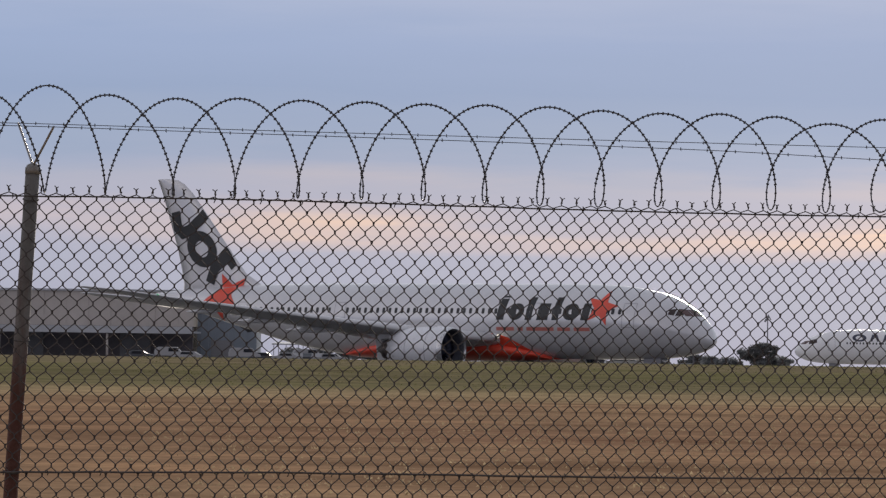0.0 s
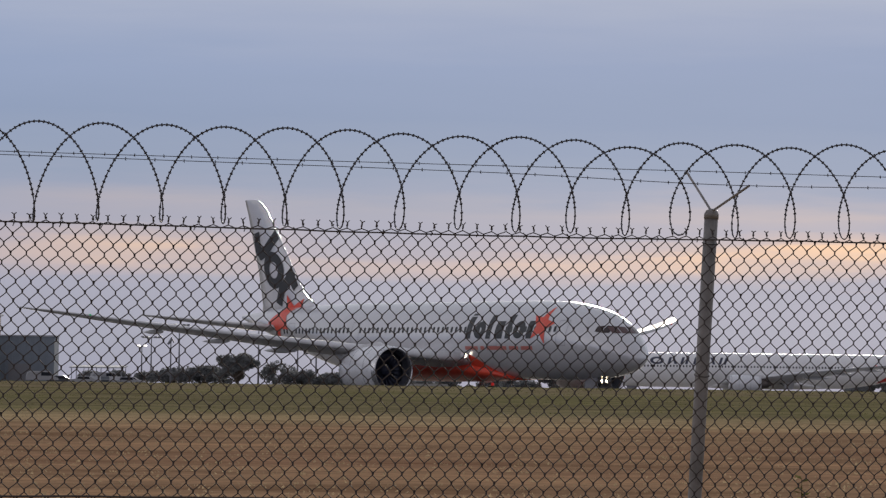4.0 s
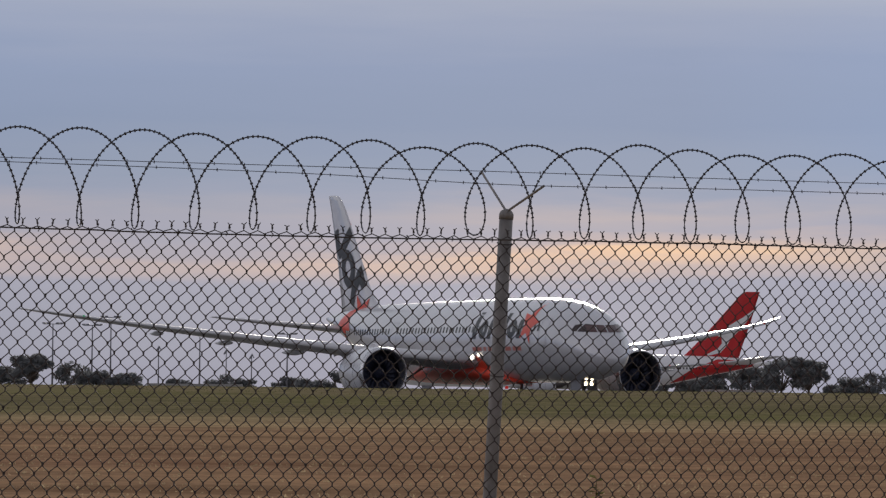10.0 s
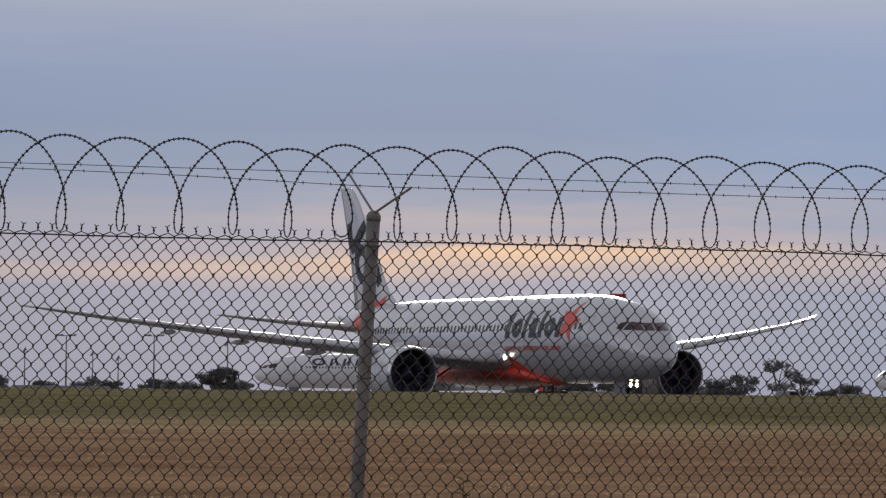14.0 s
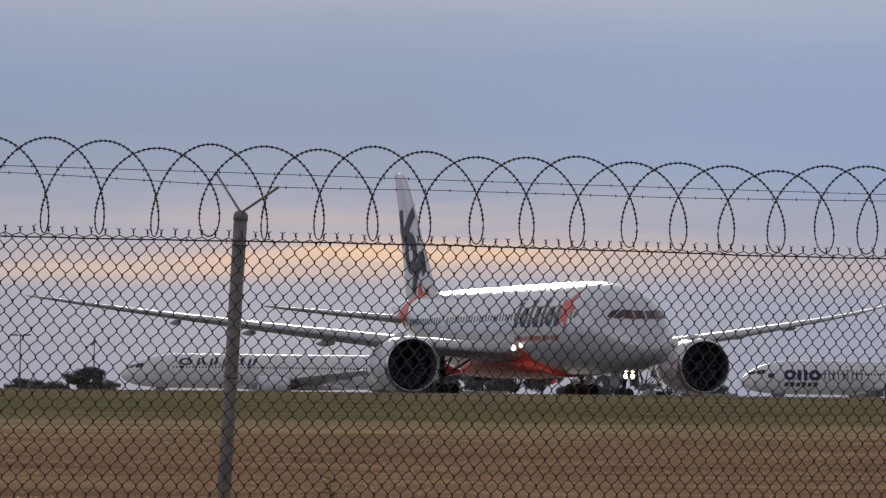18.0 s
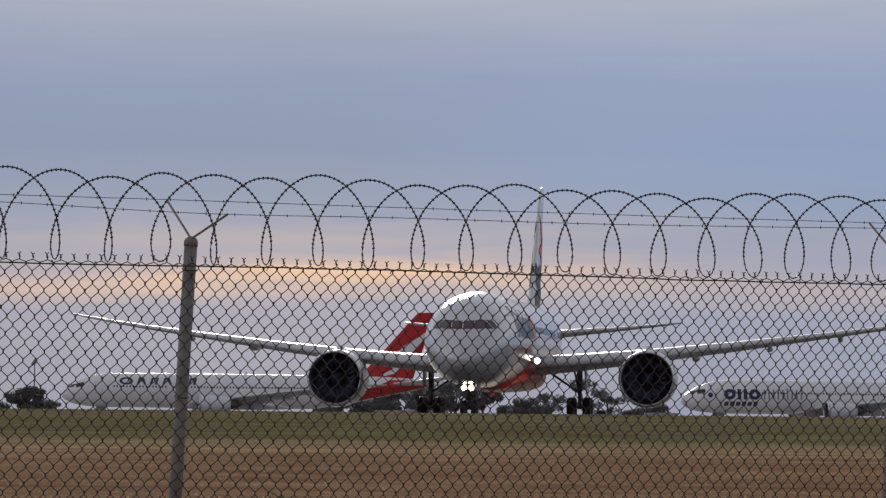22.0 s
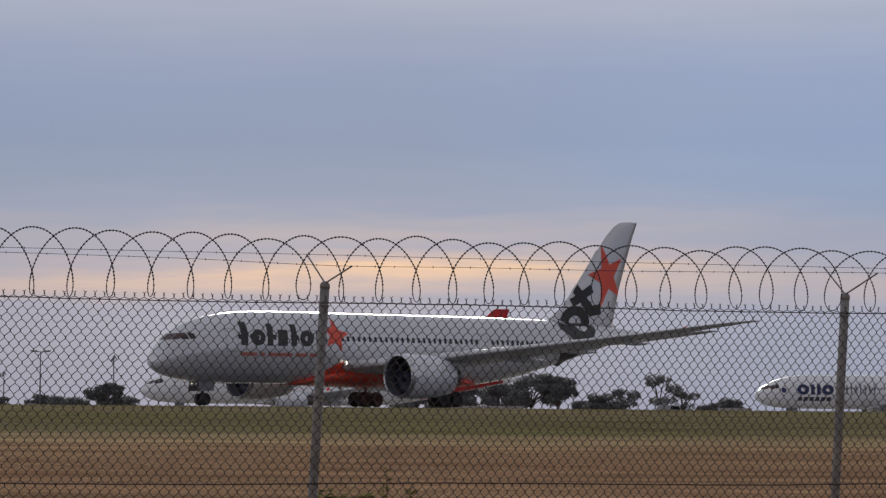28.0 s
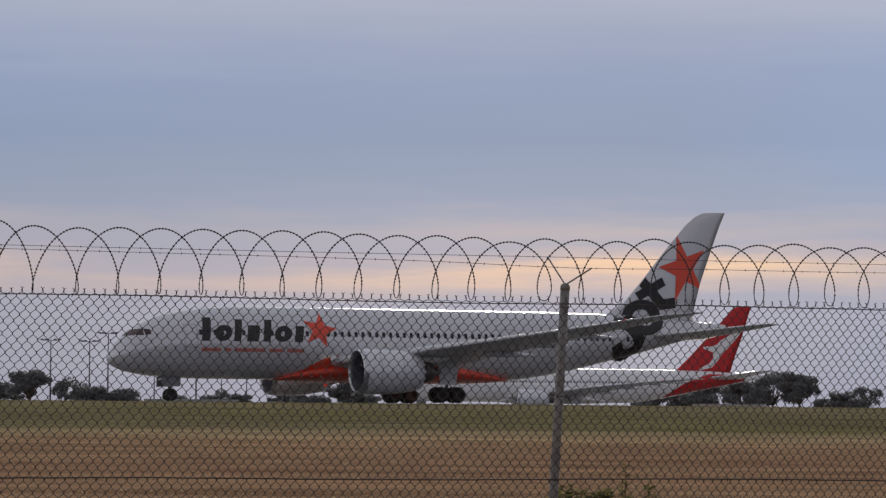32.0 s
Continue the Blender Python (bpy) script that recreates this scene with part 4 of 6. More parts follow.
def landing_gear(parent, spec, wheels):
    s, r, w = spec["nose_gear"]
    x = REF - s
    hull = spec["hull"]
    belly = curve_at(hull.bottom, s)
    tyre = wheel_mesh(r, w)
    b = Build()
    b.tube([(x, 0, r), (x + 0.05, 0, 1.1)], 0.075, 12).tube([(x + 0.05, 0, 1.0), (x + 0.12, 0, belly + 0.5)], 0.12, 12)
    b.tube([(x + 0.06, 0, 1.15), (x + 1.1, 0, belly + 0.15)], 0.05, 8)
    b.tube([(x, -0.42, r), (x, 0.42, r)], 0.06, 10)
    b.box(x - 0.12, -0.1, 0.75, x - 0.04, 0.1, 1.2)
    ng = part("nose_gear", b.mesh("nose_gear", M["gear"], True), parent, "grey nose gear leg")
    for sd in (-1, 1):
        wh = part("wheel", tyre, ng, "black rubber tyre", Matrix.Translation((x, sd * 0.33, r)))
        wh["_r"] = r
        wheels.append((wh, (x, sd * 0.33, r), r))
        b = Build()
        b.loft([[(x + 0.9, sd * 0.55, belly + 0.25), (x + 0.9, sd * 0.60, belly + 0.25), (x + 0.95, sd * 0.68, belly - 0.75), (x + 0.95, sd * 0.63, belly - 0.75)],
                [(x - 0.7, sd * 0.55, belly + 0.25), (x - 0.7, sd * 0.60, belly + 0.25), (x - 0.65, sd * 0.68, belly - 0.7), (x - 0.65, sd * 0.63, belly - 0.7)]])
        part("gear_door", b.mesh("gear_door", M["decal_grey"]), parent, "open nose gear door")
    sm, ym, r, w = spec["main_gear"]
    tyre = wheel_mesh(r, w)
    for sd in (-1, 1):
        x, y = REF - sm, sd * ym
        le, te, zw = wing_line(spec["wing"], ym)
        b = Build()
        b.tube([(x, y, r + 0.05), (x, y, 1.9)], 0.13, 12).tube([(x, y, 1.7), (x + 0.1, y, zw)], 0.19, 12)
        b.tube([(x - 0.85, y, r), (x + 0.85, y, r)], 0.12, 10)
        b.tube([(x, y, 1.6), (x + 0.3, y - sd * 2.0, zw - 0.5)], 0.075, 8).tube([(x, y, 1.5), (x + 1.7, y - sd * 0.3, zw - 0.1)], 0.07, 8)
        b.tube([(x - 0.1, y, 1.75), (x - 0.45, y, 1.2), (x - 0.1, y, 0.75)], 0.05, 6)
        for dx in (-0.74, 0.74):
            b.tube([(x + dx, y - 0.62, r), (x + dx, y + 0.62, r)], 0.08, 10)
        mg = part("main_gear", b.mesh("main_gear", M["gear"], True), parent, "grey four-wheel main gear leg")
        for dx in (-0.74, 0.74):
            for dy in (-0.52, 0.52):
                wh = part("wheel", tyre, mg, "black rubber tyre", Matrix.Translation((x + dx, y + dy, r)))
                wheels.append((wh, (x + dx, y + dy, r), r))
        b = Build()
        b.loft([[(x + 1.0, y + sd * 0.35, zw - 0.1), (x + 1.0, y + sd * 0.42, zw - 0.1), (x + 0.8, y + sd * 0.52, 1.5), (x + 0.8, y + sd * 0.45, 1.5)],
                [(x - 0.9, y + sd * 0.35, zw - 0.15), (x - 0.9, y + sd * 0.42, zw - 0.15), (x - 0.6, y + sd * 0.52, 1.5), (x - 0.6, y + sd * 0.45, 1.5)]])
        part("gear_door", b.mesh("gear_door", M["paint_grey"]), parent, "open main gear door")


def fin_half(spec, z):
    """Half thickness of the fin by height."""
    f = spec["fin"]
    return 0.36 - 0.24 * min(1, max(0, (z - f[0][0]) / (f[-1][0] - f[0][0])))


def fin_mesh(spec, mat):
    prof = [(0.0, 0.0), (0.02, 0.4), (0.1, 0.8), (0.3, 1.0), (0.6, 0.75), (0.85, 0.35), (1.0, 0.03)]
    full = prof + [(a, -t) for a, t in reversed(prof[1:-1])] + []
    rings = []
    for (z, le, te) in spec["fin"]:
        c = te - le
        th = fin_half(spec, z) * min(1.0, c / 3.0)
        rings.append([(REF - (le + c * a), th * t, z) for a, t in full])
    b = Build()
    b.loft(rings)
    return b.mesh("fin", mat, True)


def fin_flat(spec):
    f = spec["fin"]
    les, tes = [(q[0], q[1]) for q in f], [(q[0], q[2]) for q in f]

    def half(s, z):
        le, te = curve_at(les, z), curve_at(tes, z)
        c = te - le
        s = min(te - 0.03, max(le + 0.06, s))
        a = (s - le) / c
        t = curve_at([(0, 0), (0.02, 0.4), (0.1, 0.8), (0.3, 1.0), (0.6, 0.75), (0.85, 0.35), (1.0, 0.03)], a)
        return s, fin_half(spec, z) * min(1.0, c / 3.0) * t + 0.012
    return half


def airliner(name, spec, label, group=""):
    """Fuselage, wings, tail, engines, gear and windows of an airliner."""
    wheels = []
    jet = thing(name, None, label, "airliner", group)
    hull = spec["hull"]
    b = Build()
    b.loft([hull.ring(s) for s in hull.stations()])
    body = part("fuselage", b.mesh("fuselage", spec["body_paint"], True), jet, spec["body_label"])
    # belly fairing
    b = Build()
    rings = []
    f0, f1 = spec["fairing"]
    for k in range(15):
        t = k / 14
        s = f0 + (f1 - f0) * t
        g = math.sin(math.pi * min(1, t * 1.02)) ** 0.6 if 0 < t < 1 else 0.02
        w = curve_at(hull.width, s)
        zb = curve_at(hull.bottom, s)
        hh = 1.75 * g
        ring = []
        for i in range(20):
            q = 2 * math.pi * i / 20
            ring.append((REF - s, (w * 0.86 + 0.34 * g) * math.cos(q) * (0.55 + 0.45 * g), zb + 0.95 * g - 0.02 + (hh * 0.62 if math.sin(q) > 0 else 1.16 * g) * math.sin(q)))
        rings.append(ring)
    b.loft(rings)
    part("belly_fairing", b.mesh("belly_fairing", spec["fairing_paint"], True), body, spec["fairing_label"])
    # wings
    for side in (1, -1):
        w = part("wing", wing_mesh(spec["wing"], side, M["paint_grey"], "wing"), jet, "long pale grey upswept wing")
        for y in spec["track_fairings"]:
            le, te, z = wing_line(spec["wing"], y)
            c = te - le
            bb = Build()
            rr = 0.23 if y < 15 else 0.19
            bb.revolve([(-c * 0.55, 0.02), (-c * 0.62, rr * 0.6), (-c * 0.8, rr), (-c * 1.0, rr * 0.9), (-c * 1.12 - 0.3, rr * 0.4), (-c * 1.12 - 0.7, 0.02)], (REF - le, side * y, z - 0.24 - c * 0.02), "x", 12)
            part("flap_track_fairing", bb.mesh("flap_track_fairing", M["paint_grey"], True), w)
        part("slat", slat_mesh(spec["wing"], side), w, "pale slat along the leading edge")
        # flap and slat seams
        for (fa, fb, ya, yb) in ((0.70, 0.715, 3.2, 9.0), (0.72, 0.735, 10.5, 21.0), (0.10, 0.106, 4.0, 27.0)):
            bb = Build()
            pts = []
            for k in range(9):
                y = ya + (yb - ya) * k / 8
                le, te, z = wing_line(spec["wing"], y)
                c = te - le
                for fr in (fa, fb):
                    th = 0.115 * (1 - 0.35 * y / 30) * c * curve_at([(0.06, 0.42), (0.18, 0.55), (0.38, 0.55), (0.62, 0.38), (0.85, 0.15)], fr)
                    pts.append((REF - (le + c * fr), side * y, z + th - 0.02 * c * fr + 0.012))
            bb.add(pts, [(2 * i, 2 * i + 1, 2 * i + 3, 2 * i + 2) for i in range(8)])
            part("panel_seam", bb.mesh("panel_seam", M["decal_grey"]), w)
        t = part("tailplane", wing_mesh(spec["tailplane"], side, M["paint_grey"], "tailplane", 0.10), jet, "grey swept tailplane")
        tip = spec["wing"][-1]
        # navigation lamp
        le, te, z = wing_line(spec["wing"], tip[0] - 3.6)
        bb = Build()
        bb.revolve([(0.10, 0.02), (0.05, 0.07), (-0.25, 0.08), (-0.4, 0.02)], (REF - le - 0.05, side * (tip[0] - 3.6), z + 0.05), "x", 10)
        part("navigation_lamp", bb.mesh("navigation_lamp", M["lamp_red"] if side > 0 else M["lamp_green"], True), w, "small red navigation lamp" if side > 0 else "small green navigation lamp")
        engine(jet, spec, side, spec["nacelle_paint"])
        # cabin windows
        dx, dz = spec["window_size"]
        wm = {}
        s = spec["windows"][0]
        while s < spec["windows"][1]:
            if not any(a < s < e for a, e in spec["doors"]):
                key = 0 if 11.5 < s < hull.length * 0.58 else round(s, 1)
                if key not in wm:
                    pane = Build()
                    ring = []
                    for i in range(8):
                        q = 2 * math.pi * (i + 0.5) / 8
                        ss, zz = s + dx / 2 * math.copysign(abs(math.cos(q)) ** 0.5, math.cos(q)), spec["window_z"] + dz / 2 * math.copysign(abs(math.sin(q)) ** 0.5, math.sin(q))
                        ring.append((-(ss - s), side * (hull.side(ss, zz, 0.010)), zz))
                    ring2 = [(x, y + side * 0.006, z) for x, y, z in ring]
                    pane.add(ring + ring2, [tuple(range(8, 16)) if side < 0 else tuple(reversed(range(8, 16)))] + [(i, (i + 1) % 8, 8 + (i + 1) % 8, 8 + i) for i in range(8)])
                    wm[key] = pane.mesh("window", M["glass_dark"])
                part("window", wm[key], body, m=Matrix.Translation((REF - s, 0, 0)))
            s += spec["window_pitch"]
        # doors: thin outlines
        for a, e in spec["doors"]:
            sd = (a + e) / 2
            zb, zt = spec["window_z"] - 1.25, spec["window_z"] + 0.65
            t = 0.035
            o = [[(sd - 0.55, zb), (sd + 0.55, zb), (sd + 0.55, zb + t), (sd - 0.55, zb + t)], [(sd - 0.55, zt - t), (sd + 0.55, zt - t), (sd + 0.55, zt), (sd - 0.55, zt)],
                 [(sd - 0.55, zb), (sd - 0.55 + t, zb), (sd - 0.55 + t, zt), (sd - 0.55, zt)], [(sd + 0.55 - t, zb), (sd + 0.55, zb), (sd + 0.55, zt), (sd + 0.55 - t, zt)]]
            part("cabin_door", decal(hull, o, side, 0.008, 3).mesh("cabin_door", M["decal_grey"]), body, "outline of a closed cabin door")
    part("fin", fin_mesh(spec, spec["fin_paint"]), jet, spec["fin_label"])
    landing_gear(jet, spec, wheels)
    # cockpit panes
    for side in (1, -1):
        for (sa, sb, za, zb, zc, zd) in spec["cockpit"]:
            pane = decal(hull, [[(sa, za), (sb, zb), (sb, zd), (sa, zc)]], side, 0.015, 3)
            part("cockpit_window", pane.mesh("cockpit_window", M["glass_cockpit"], True), body, "dark cockpit side pane")
    # windscreen panes across the nose
    for side in (1, -1):
        for (ya, yb, za, zb) in spec["windscreen"]:
            pane = Build()
            n = 6
            grid = []
            for i in range(n + 1):
                for k in range(n + 1):
                    y = ya + (yb - ya) * i / n
                    z = za + (zb - za) * k / n + 0.05 * y
                    lo, up = 0.3, 9.0
                    for _ in range(30):
                        mid = (lo + up) / 2
                        lo, up = (mid, up) if hull.side(mid, z, 0.0) < y else (lo, mid)
                    grid.append((REF - lo + 0.022, side * (y + 0.006), z + 0.008))
            quads = [(i * (n + 1) + k, (i + 1) * (n + 1) + k, (i + 1) * (n + 1) + k + 1, i * (n + 1) + k + 1) for i in range(n) for k in range(n)]
            pane.add(grid, quads)
            part("windscreen_pane", pane.mesh("windscreen_pane", M["glass_front"], True), body, "windscreen pane with a reddish reflection in its colour")
    # aerials and beacons
    for s, z in spec["aerials"]:
        bb = Build()
        zt = curve_at(hull.top, s) if z > 0 else curve_at(hull.bottom, s)
        d = 0.4 * z
        bb.loft([[(REF - s, -0.02, zt - 0.05 * z), (REF - s - 0.5, -0.02, zt - 0.05 * z), (REF - s - 0.5, 0.02, zt - 0.05 * z), (REF - s, 0.02, zt - 0.05 * z)],
                 [(REF - s - 0.3, -0.01, zt + d), (REF - s - 0.55, -0.01, zt + d), (REF - s - 0.55, 0.01, zt + d), (REF - s - 0.3, 0.01, zt + d)]])
        part("aerial", bb.mesh("aerial", M["paint_white"]), body)
    return jet, body, wheels


def mirror_s(polys, about):
    return [[(2 * about - s, z) for s, z in reversed(p)] for p in polys]


JET_SPEC = {
    "hull": Hull([(0, 3.48), (0.06, 3.72), (0.2, 4.02), (0.5, 4.46), (1, 4.98), (1.8, 5.64), (3, 6.38), (4, 6.81), (5, 7.08), (6.5, 7.37), (8.5, 7.61), (11, 7.73), (14, 7.76), (36, 7.76), (44, 7.68), (50, 7.42), (56, 6.95)],
                 [(0, 3.34), (0.06, 3.12), (0.2, 2.94), (0.5, 2.74), (1, 2.52), (2, 2.24), (3.5, 2.02), (5.5, 1.88), (8, 1.82), (33, 1.82), (36, 2.0), (40, 2.62), (46, 4.0), (52, 5.55), (56, 6.62)],
                 [(0, 0.05), (0.06, 0.36), (0.2, 0.70), (0.5, 1.02), (1, 1.40), (1.8, 1.84), (3, 2.26), (4.5, 2.60), (6, 2.78), (8, 2.87), (11, 2.885), (35, 2.885), (41, 2.6), (47, 1.85), (52, 1.02), (56, 0.16)], 56.0),
    "body_paint": M["paint_silver"], "body_label": "pale silver painted fuselage",
    "fairing": (14.2, 35.0), "fairing_paint": M["paint_orange"], "fairing_label": "orange belly and wing root fairing",
    "wing": [(1.5, 18.0, 29.3, 3.22), (2.9, 18.6, 29.5, 3.30), (6.0, 19.9, 29.7, 3.58), (9.8, 21.6, 30.0, 3.98), (15, 24.7, 31.4, 4.62), (20, 27.9, 32.9, 5.3), (25, 31.2, 34.6, 6.0), (27.5, 32.9, 35.6, 6.40), (29.6, 34.9, 36.9, 6.76), (31.0, 37.2, 38.1, 7.02)],
    "tailplane": [(0.6, 47.6, 53.6, 5.78), (3, 49.2, 54.0, 6.03), (6, 51.4, 54.8, 6.34), (9, 53.5, 55.6, 6.68), (10.0, 54.8, 55.95, 6.82)],
    "fin": [(7.0, 42.6, 53.0), (7.7, 44.6, 52.9), (8.6, 46.2, 53.1), (10.5, 47.9, 53.6), (13, 50.0, 54.5), (15.4, 52.1, 55.4), (16.15, 53.0, 55.75), (16.5, 53.7, 55.9), (16.6, 54.6, 55.95)],
    "fin_paint": M["paint_silver"], "fin_label": "tall pale silver fin",
    "engine": (17.6, 9.92, 2.44, 1.83), "nacelle_length": 5.3, "chevrons": 16, "nacelle_paint": M["paint_nacelle"],
    "track_fairings": (12.4, 17.2, 21.8),
    "nose_gear": (5.4, 0.5, 0.38), "main_gear": (27.75, 4.9, 0.66, 0.5),
    "windows": (7.0, 46.5), "window_z": 5.56, "window_pitch": 0.615, "window_size": (0.29, 0.46),
    "doors": ((5.6, 6.8), (14.4, 15.4), (33.6, 34.8), (44.2, 45.4)),
    "cockpit": ((2.02, 2.52, 5.26, 5.28, 5.74, 5.82), (2.60, 3.05, 5.29, 5.36, 5.82, 5.74)), "windscreen": ((0.04, 0.64, 5.22, 5.72), (0.70, 1.24, 5.20, 5.66)),
    "aerials": ((20.0, -1),),
}


def block(cs, cz, w, h, sl):
    return [(cs - w / 2 - sl * h / 2, cz - h / 2), (cs + w / 2 - sl * h / 2, cz - h / 2), (cs + w / 2 + sl * h / 2, cz + h / 2), (cs - w / 2 + sl * h / 2, cz + h / 2)]


def ring_polys(cs, cz, rs, rz, hole, sl=0.0, a0=0.0, a1=360.0, n=20):
    """An oval band, or a part of one, leaning by sl."""
    out = []
    for k in range(n):
        q0, q1 = radians(a0 + (a1 - a0) * k / n), radians(a0 + (a1 - a0) * (k + 1) / n)
        quad = []
        for q, f in ((q0, 1), (q1, 1), (q1, hole), (q0, hole)):
            z = rz * f * math.sin(q)
            quad.append((cs + rs * f * math.cos(q) + sl * z, cz + z))
        out.append(quad)
    return out


def band(line, width):
    """A thick bent band along a short line of (s, z)."""
    out = []
    for (a, b), (c, d) in zip(line, line[1:]):
        ln = math.hypot(c - a, d - b)
        p, q = -(d - b) / ln * width / 2, (c - a) / ln * width / 2
        ea, eb = (c - a) / ln * width * 0.22, (d - b) / ln * width * 0.22
        out.append([(a - ea + p, b - eb + q), (a - ea - p, b - eb - q), (c + ea - p, d + eb - q), (c + ea + p, d + eb + q)])
    return out


def ribbon(line, widths):
    """A band along a short line whose width changes from point to point."""
    rims = []
    for k, (s, z) in enumerate(line):
        (a, b), (c, d) = line[max(0, k - 1)], line[min(len(line) - 1, k + 1)]
        ln = math.hypot(c - a, d - b)
        p, q = -(d - b) / ln * widths[k] / 2, (c - a) / ln * widths[k] / 2
        rims.append(((s + p, z + q), (s - p, z - q)))
    return [[m[0], m[1], n[1], n[0]] for m, n in zip(rims, rims[1:])]


def strips(top, floor_z):
    """Small quads that fill the area under a line of (s, z)."""
    out = []
    ends = [top[0][0] + (top[-1][0] - top[0][0]) * k / 10 for k in range(11)]
    for a, c in zip(ends, ends[1:]):
        za, zc = curve_at(top, a) - floor_z, curve_at(top, c) - floor_z
        for f, g in ((0, 0.25), (0.25, 0.5), (0.5, 0.75), (0.75, 1)):
            out.append([(a, floor_z + za * f), (c, floor_z + zc * f), (c, floor_z + zc * g), (a, floor_z + za * g)])
    return out


def lettering_shapes(s0, fwd):
    """A row of plain slanted marks: bars and ovals."""
    sl = 0.16 * fwd
    z0, lo, hi = 4.86, 1.32, 1.92
    at = lambda d: s0 + fwd * d
    return [[block(at(0.6), z0 + hi / 2, 0.72, hi, sl)],
            ring_polys(at(2.0), z0 + lo / 2, 0.74, lo / 2, 0.30, sl),
            [block(at(3.3), z0 + 0.9, 0.62, 1.8, sl)],
            [block(at(4.6), z0 + lo / 2, 1.05, lo, sl)],
            [block(at(5.85), z0 + 0.9, 0.62, 1.8, sl)],
            ring_polys(at(7.2), z0 + lo / 2, 0.76, lo / 2, 0.30, sl),
            [block(at(8.6), z0 + lo / 2, 0.72, lo, sl)]]


def build_jet():
    jet, body, wheels = airliner("airliner", JET_SPEC, "silver twin-engine jet airliner with orange star taxiing behind the grass")
    hull, spec = JET_SPEC["hull"], JET_SPEC
    # left side: the row runs from the nose aft; right side: from aft to the nose
    for side, s0, fwd, star_s in ((1, 6.95, 1, 17.35), (-1, 18.7, -1, 8.75)):
        for polys in lettering_shapes(s0, fwd):
            part("lettering_mark", decal(hull, polys, side, 0.014, 2).mesh("lettering_mark", M["decal_black"]), body, "plain black slanted mark")
        part("star_mark", decal(hull, star_polys(star_s, 5.86, 1.52, 0.22 * side, 0.42), side, 0.020, 2).mesh("star_mark", M["decal_orange"]), body, "orange five-pointed star")
        d = 0.1
        for w in (1.7, 0.5, 2.6, 1.2, 1.5):
            a = s0 + fwd * d
            part("slogan_bar", decal(hull, [[(a, 4.02), (a + fwd * w, 4.02), (a + fwd * w, 4.30), (a, 4.30)]], side, 0.012, 3).mesh("slogan_bar", M["decal_slogan"]), body, "thin faded red bar")
            d += w + 0.35
        # sweep of orange ahead of the wing root
        part("orange_sweep", decal(hull, strips([(14.7, 1.98), (16.0, 2.55), (17.2, 3.25), (18.3, 3.7), (19.4, 3.8), (22.0, 3.6)], 1.90)
                                   + strips([(30.0, 2.5), (32.5, 2.4), (34.6, 2.05)], 1.90), side, 0.022, 2).mesh("orange_sweep", M["paint_orange"]), body, "orange sweep at the wing root")
    flat = fin_flat(spec)
    fin = [c for c in jet.children if c.name.startswith("fin")][0]
    part("star_mark", decal(hull, star_polys(51.9, 11.7, 2.95, -0.28, 0.38, 0.82), 1, 0.02, 3, flat).mesh("star_mark", M["decal_orange"]), fin, "tall orange star")
    # left side: a bent block above, a ring across the fin root, a hook low on the tail
    part("fin_block", decal(hull, band([(47.8, 10.7), (49.0, 9.4), (49.8, 8.6), (50.9, 8.75)], 0.9) + band([(47.6, 9.3), (49.8, 10.5)], 0.78), 1, 0.025, 3, flat).mesh("fin_block", M["decal_black"]), fin, "plain black bent block")
    ring = ring_polys(47.75, 7.45, 1.85, 1.55, 0.46, 0.1, -40, 330, 28) + [block(47.75, 7.45, 2.3, 0.42, 0.1)]
    part("fin_block", decal(hull, [q for q in ring if sum(p[1] for p in q) / len(q) > 7.55], 1, 0.03, 2, flat).mesh("fin_block", M["decal_black"]), fin, "plain black arc")
    part("tail_block", decal(hull, [q for q in ring if sum(p[1] for p in q) / len(q) <= 7.55], 1, 0.02, 2).mesh("tail_block", M["decal_black"]), body, "plain black arc")
    part("tail_block", decal(hull, band([(45.0, 7.25), (46.1, 6.45), (46.95, 5.55), (46.75, 4.65), (45.9, 4.2), (45.1, 4.3), (44.7, 4.9)], 1.0), 1, 0.02, 3).mesh("tail_block", M["decal_black"]), body, "plain black curved block")
    for polys in (band([(53.8, 13.6), (53.6, 12.5), (53.0, 12.0), (52.2, 12.25), (50.6, 13.5)], 0.98), ring_polys(50.85, 10.65, 1.62, 1.55, 0.45, 0.25),
                  band([(49.8, 8.0), (49.4, 9.0), (47.7, 10.4)], 1.0) + band([(48.5, 10.4), (47.4, 9.25)], 0.75)):
        part("fin_block", decal(hull, polys, -1, 0.025, 2, flat).mesh("fin_block", M["decal_black"]), fin, "plain black block")
    for holder, shape in ((body, None), (fin, flat)):
        part("star_mark", decal(hull, star_polys(47.5, 6.65, 2.2, 0.5, 0.46, 1.0), -1, 0.03, 3, shape).mesh("star_mark", M["decal_orange"]), holder, "orange star across the tail")
    # lamps: nose leg pair, wing roots, beacons
    for y in (-0.22, 0.22):
        b = Build()
        b.revolve([(0.0, 0.165), (0.02, 0.16), (0.04, 0.09), (0.045, 0.005)], (REF - 4.75, y, 1.76), "x", 14, True)
        lamp = part("taxi_lamp", b.mesh("taxi_lamp", M["lamp_white"], True), jet, "bright lit taxi lamp")
        # hood added to cut the taxi lamp off from the side
        b = Build()
        b.revolve([(-0.2, 0.06), (-0.10, 0.19), (0.40, 0.19), (0.40, 0.175), (-0.08, 0.175)], (REF - 4.75, y, 1.76), "x", 18)
        part("lamp_housing", b.mesh("lamp_housing", M["metal"], True), lamp, "added metal hood around the taxi lamp")
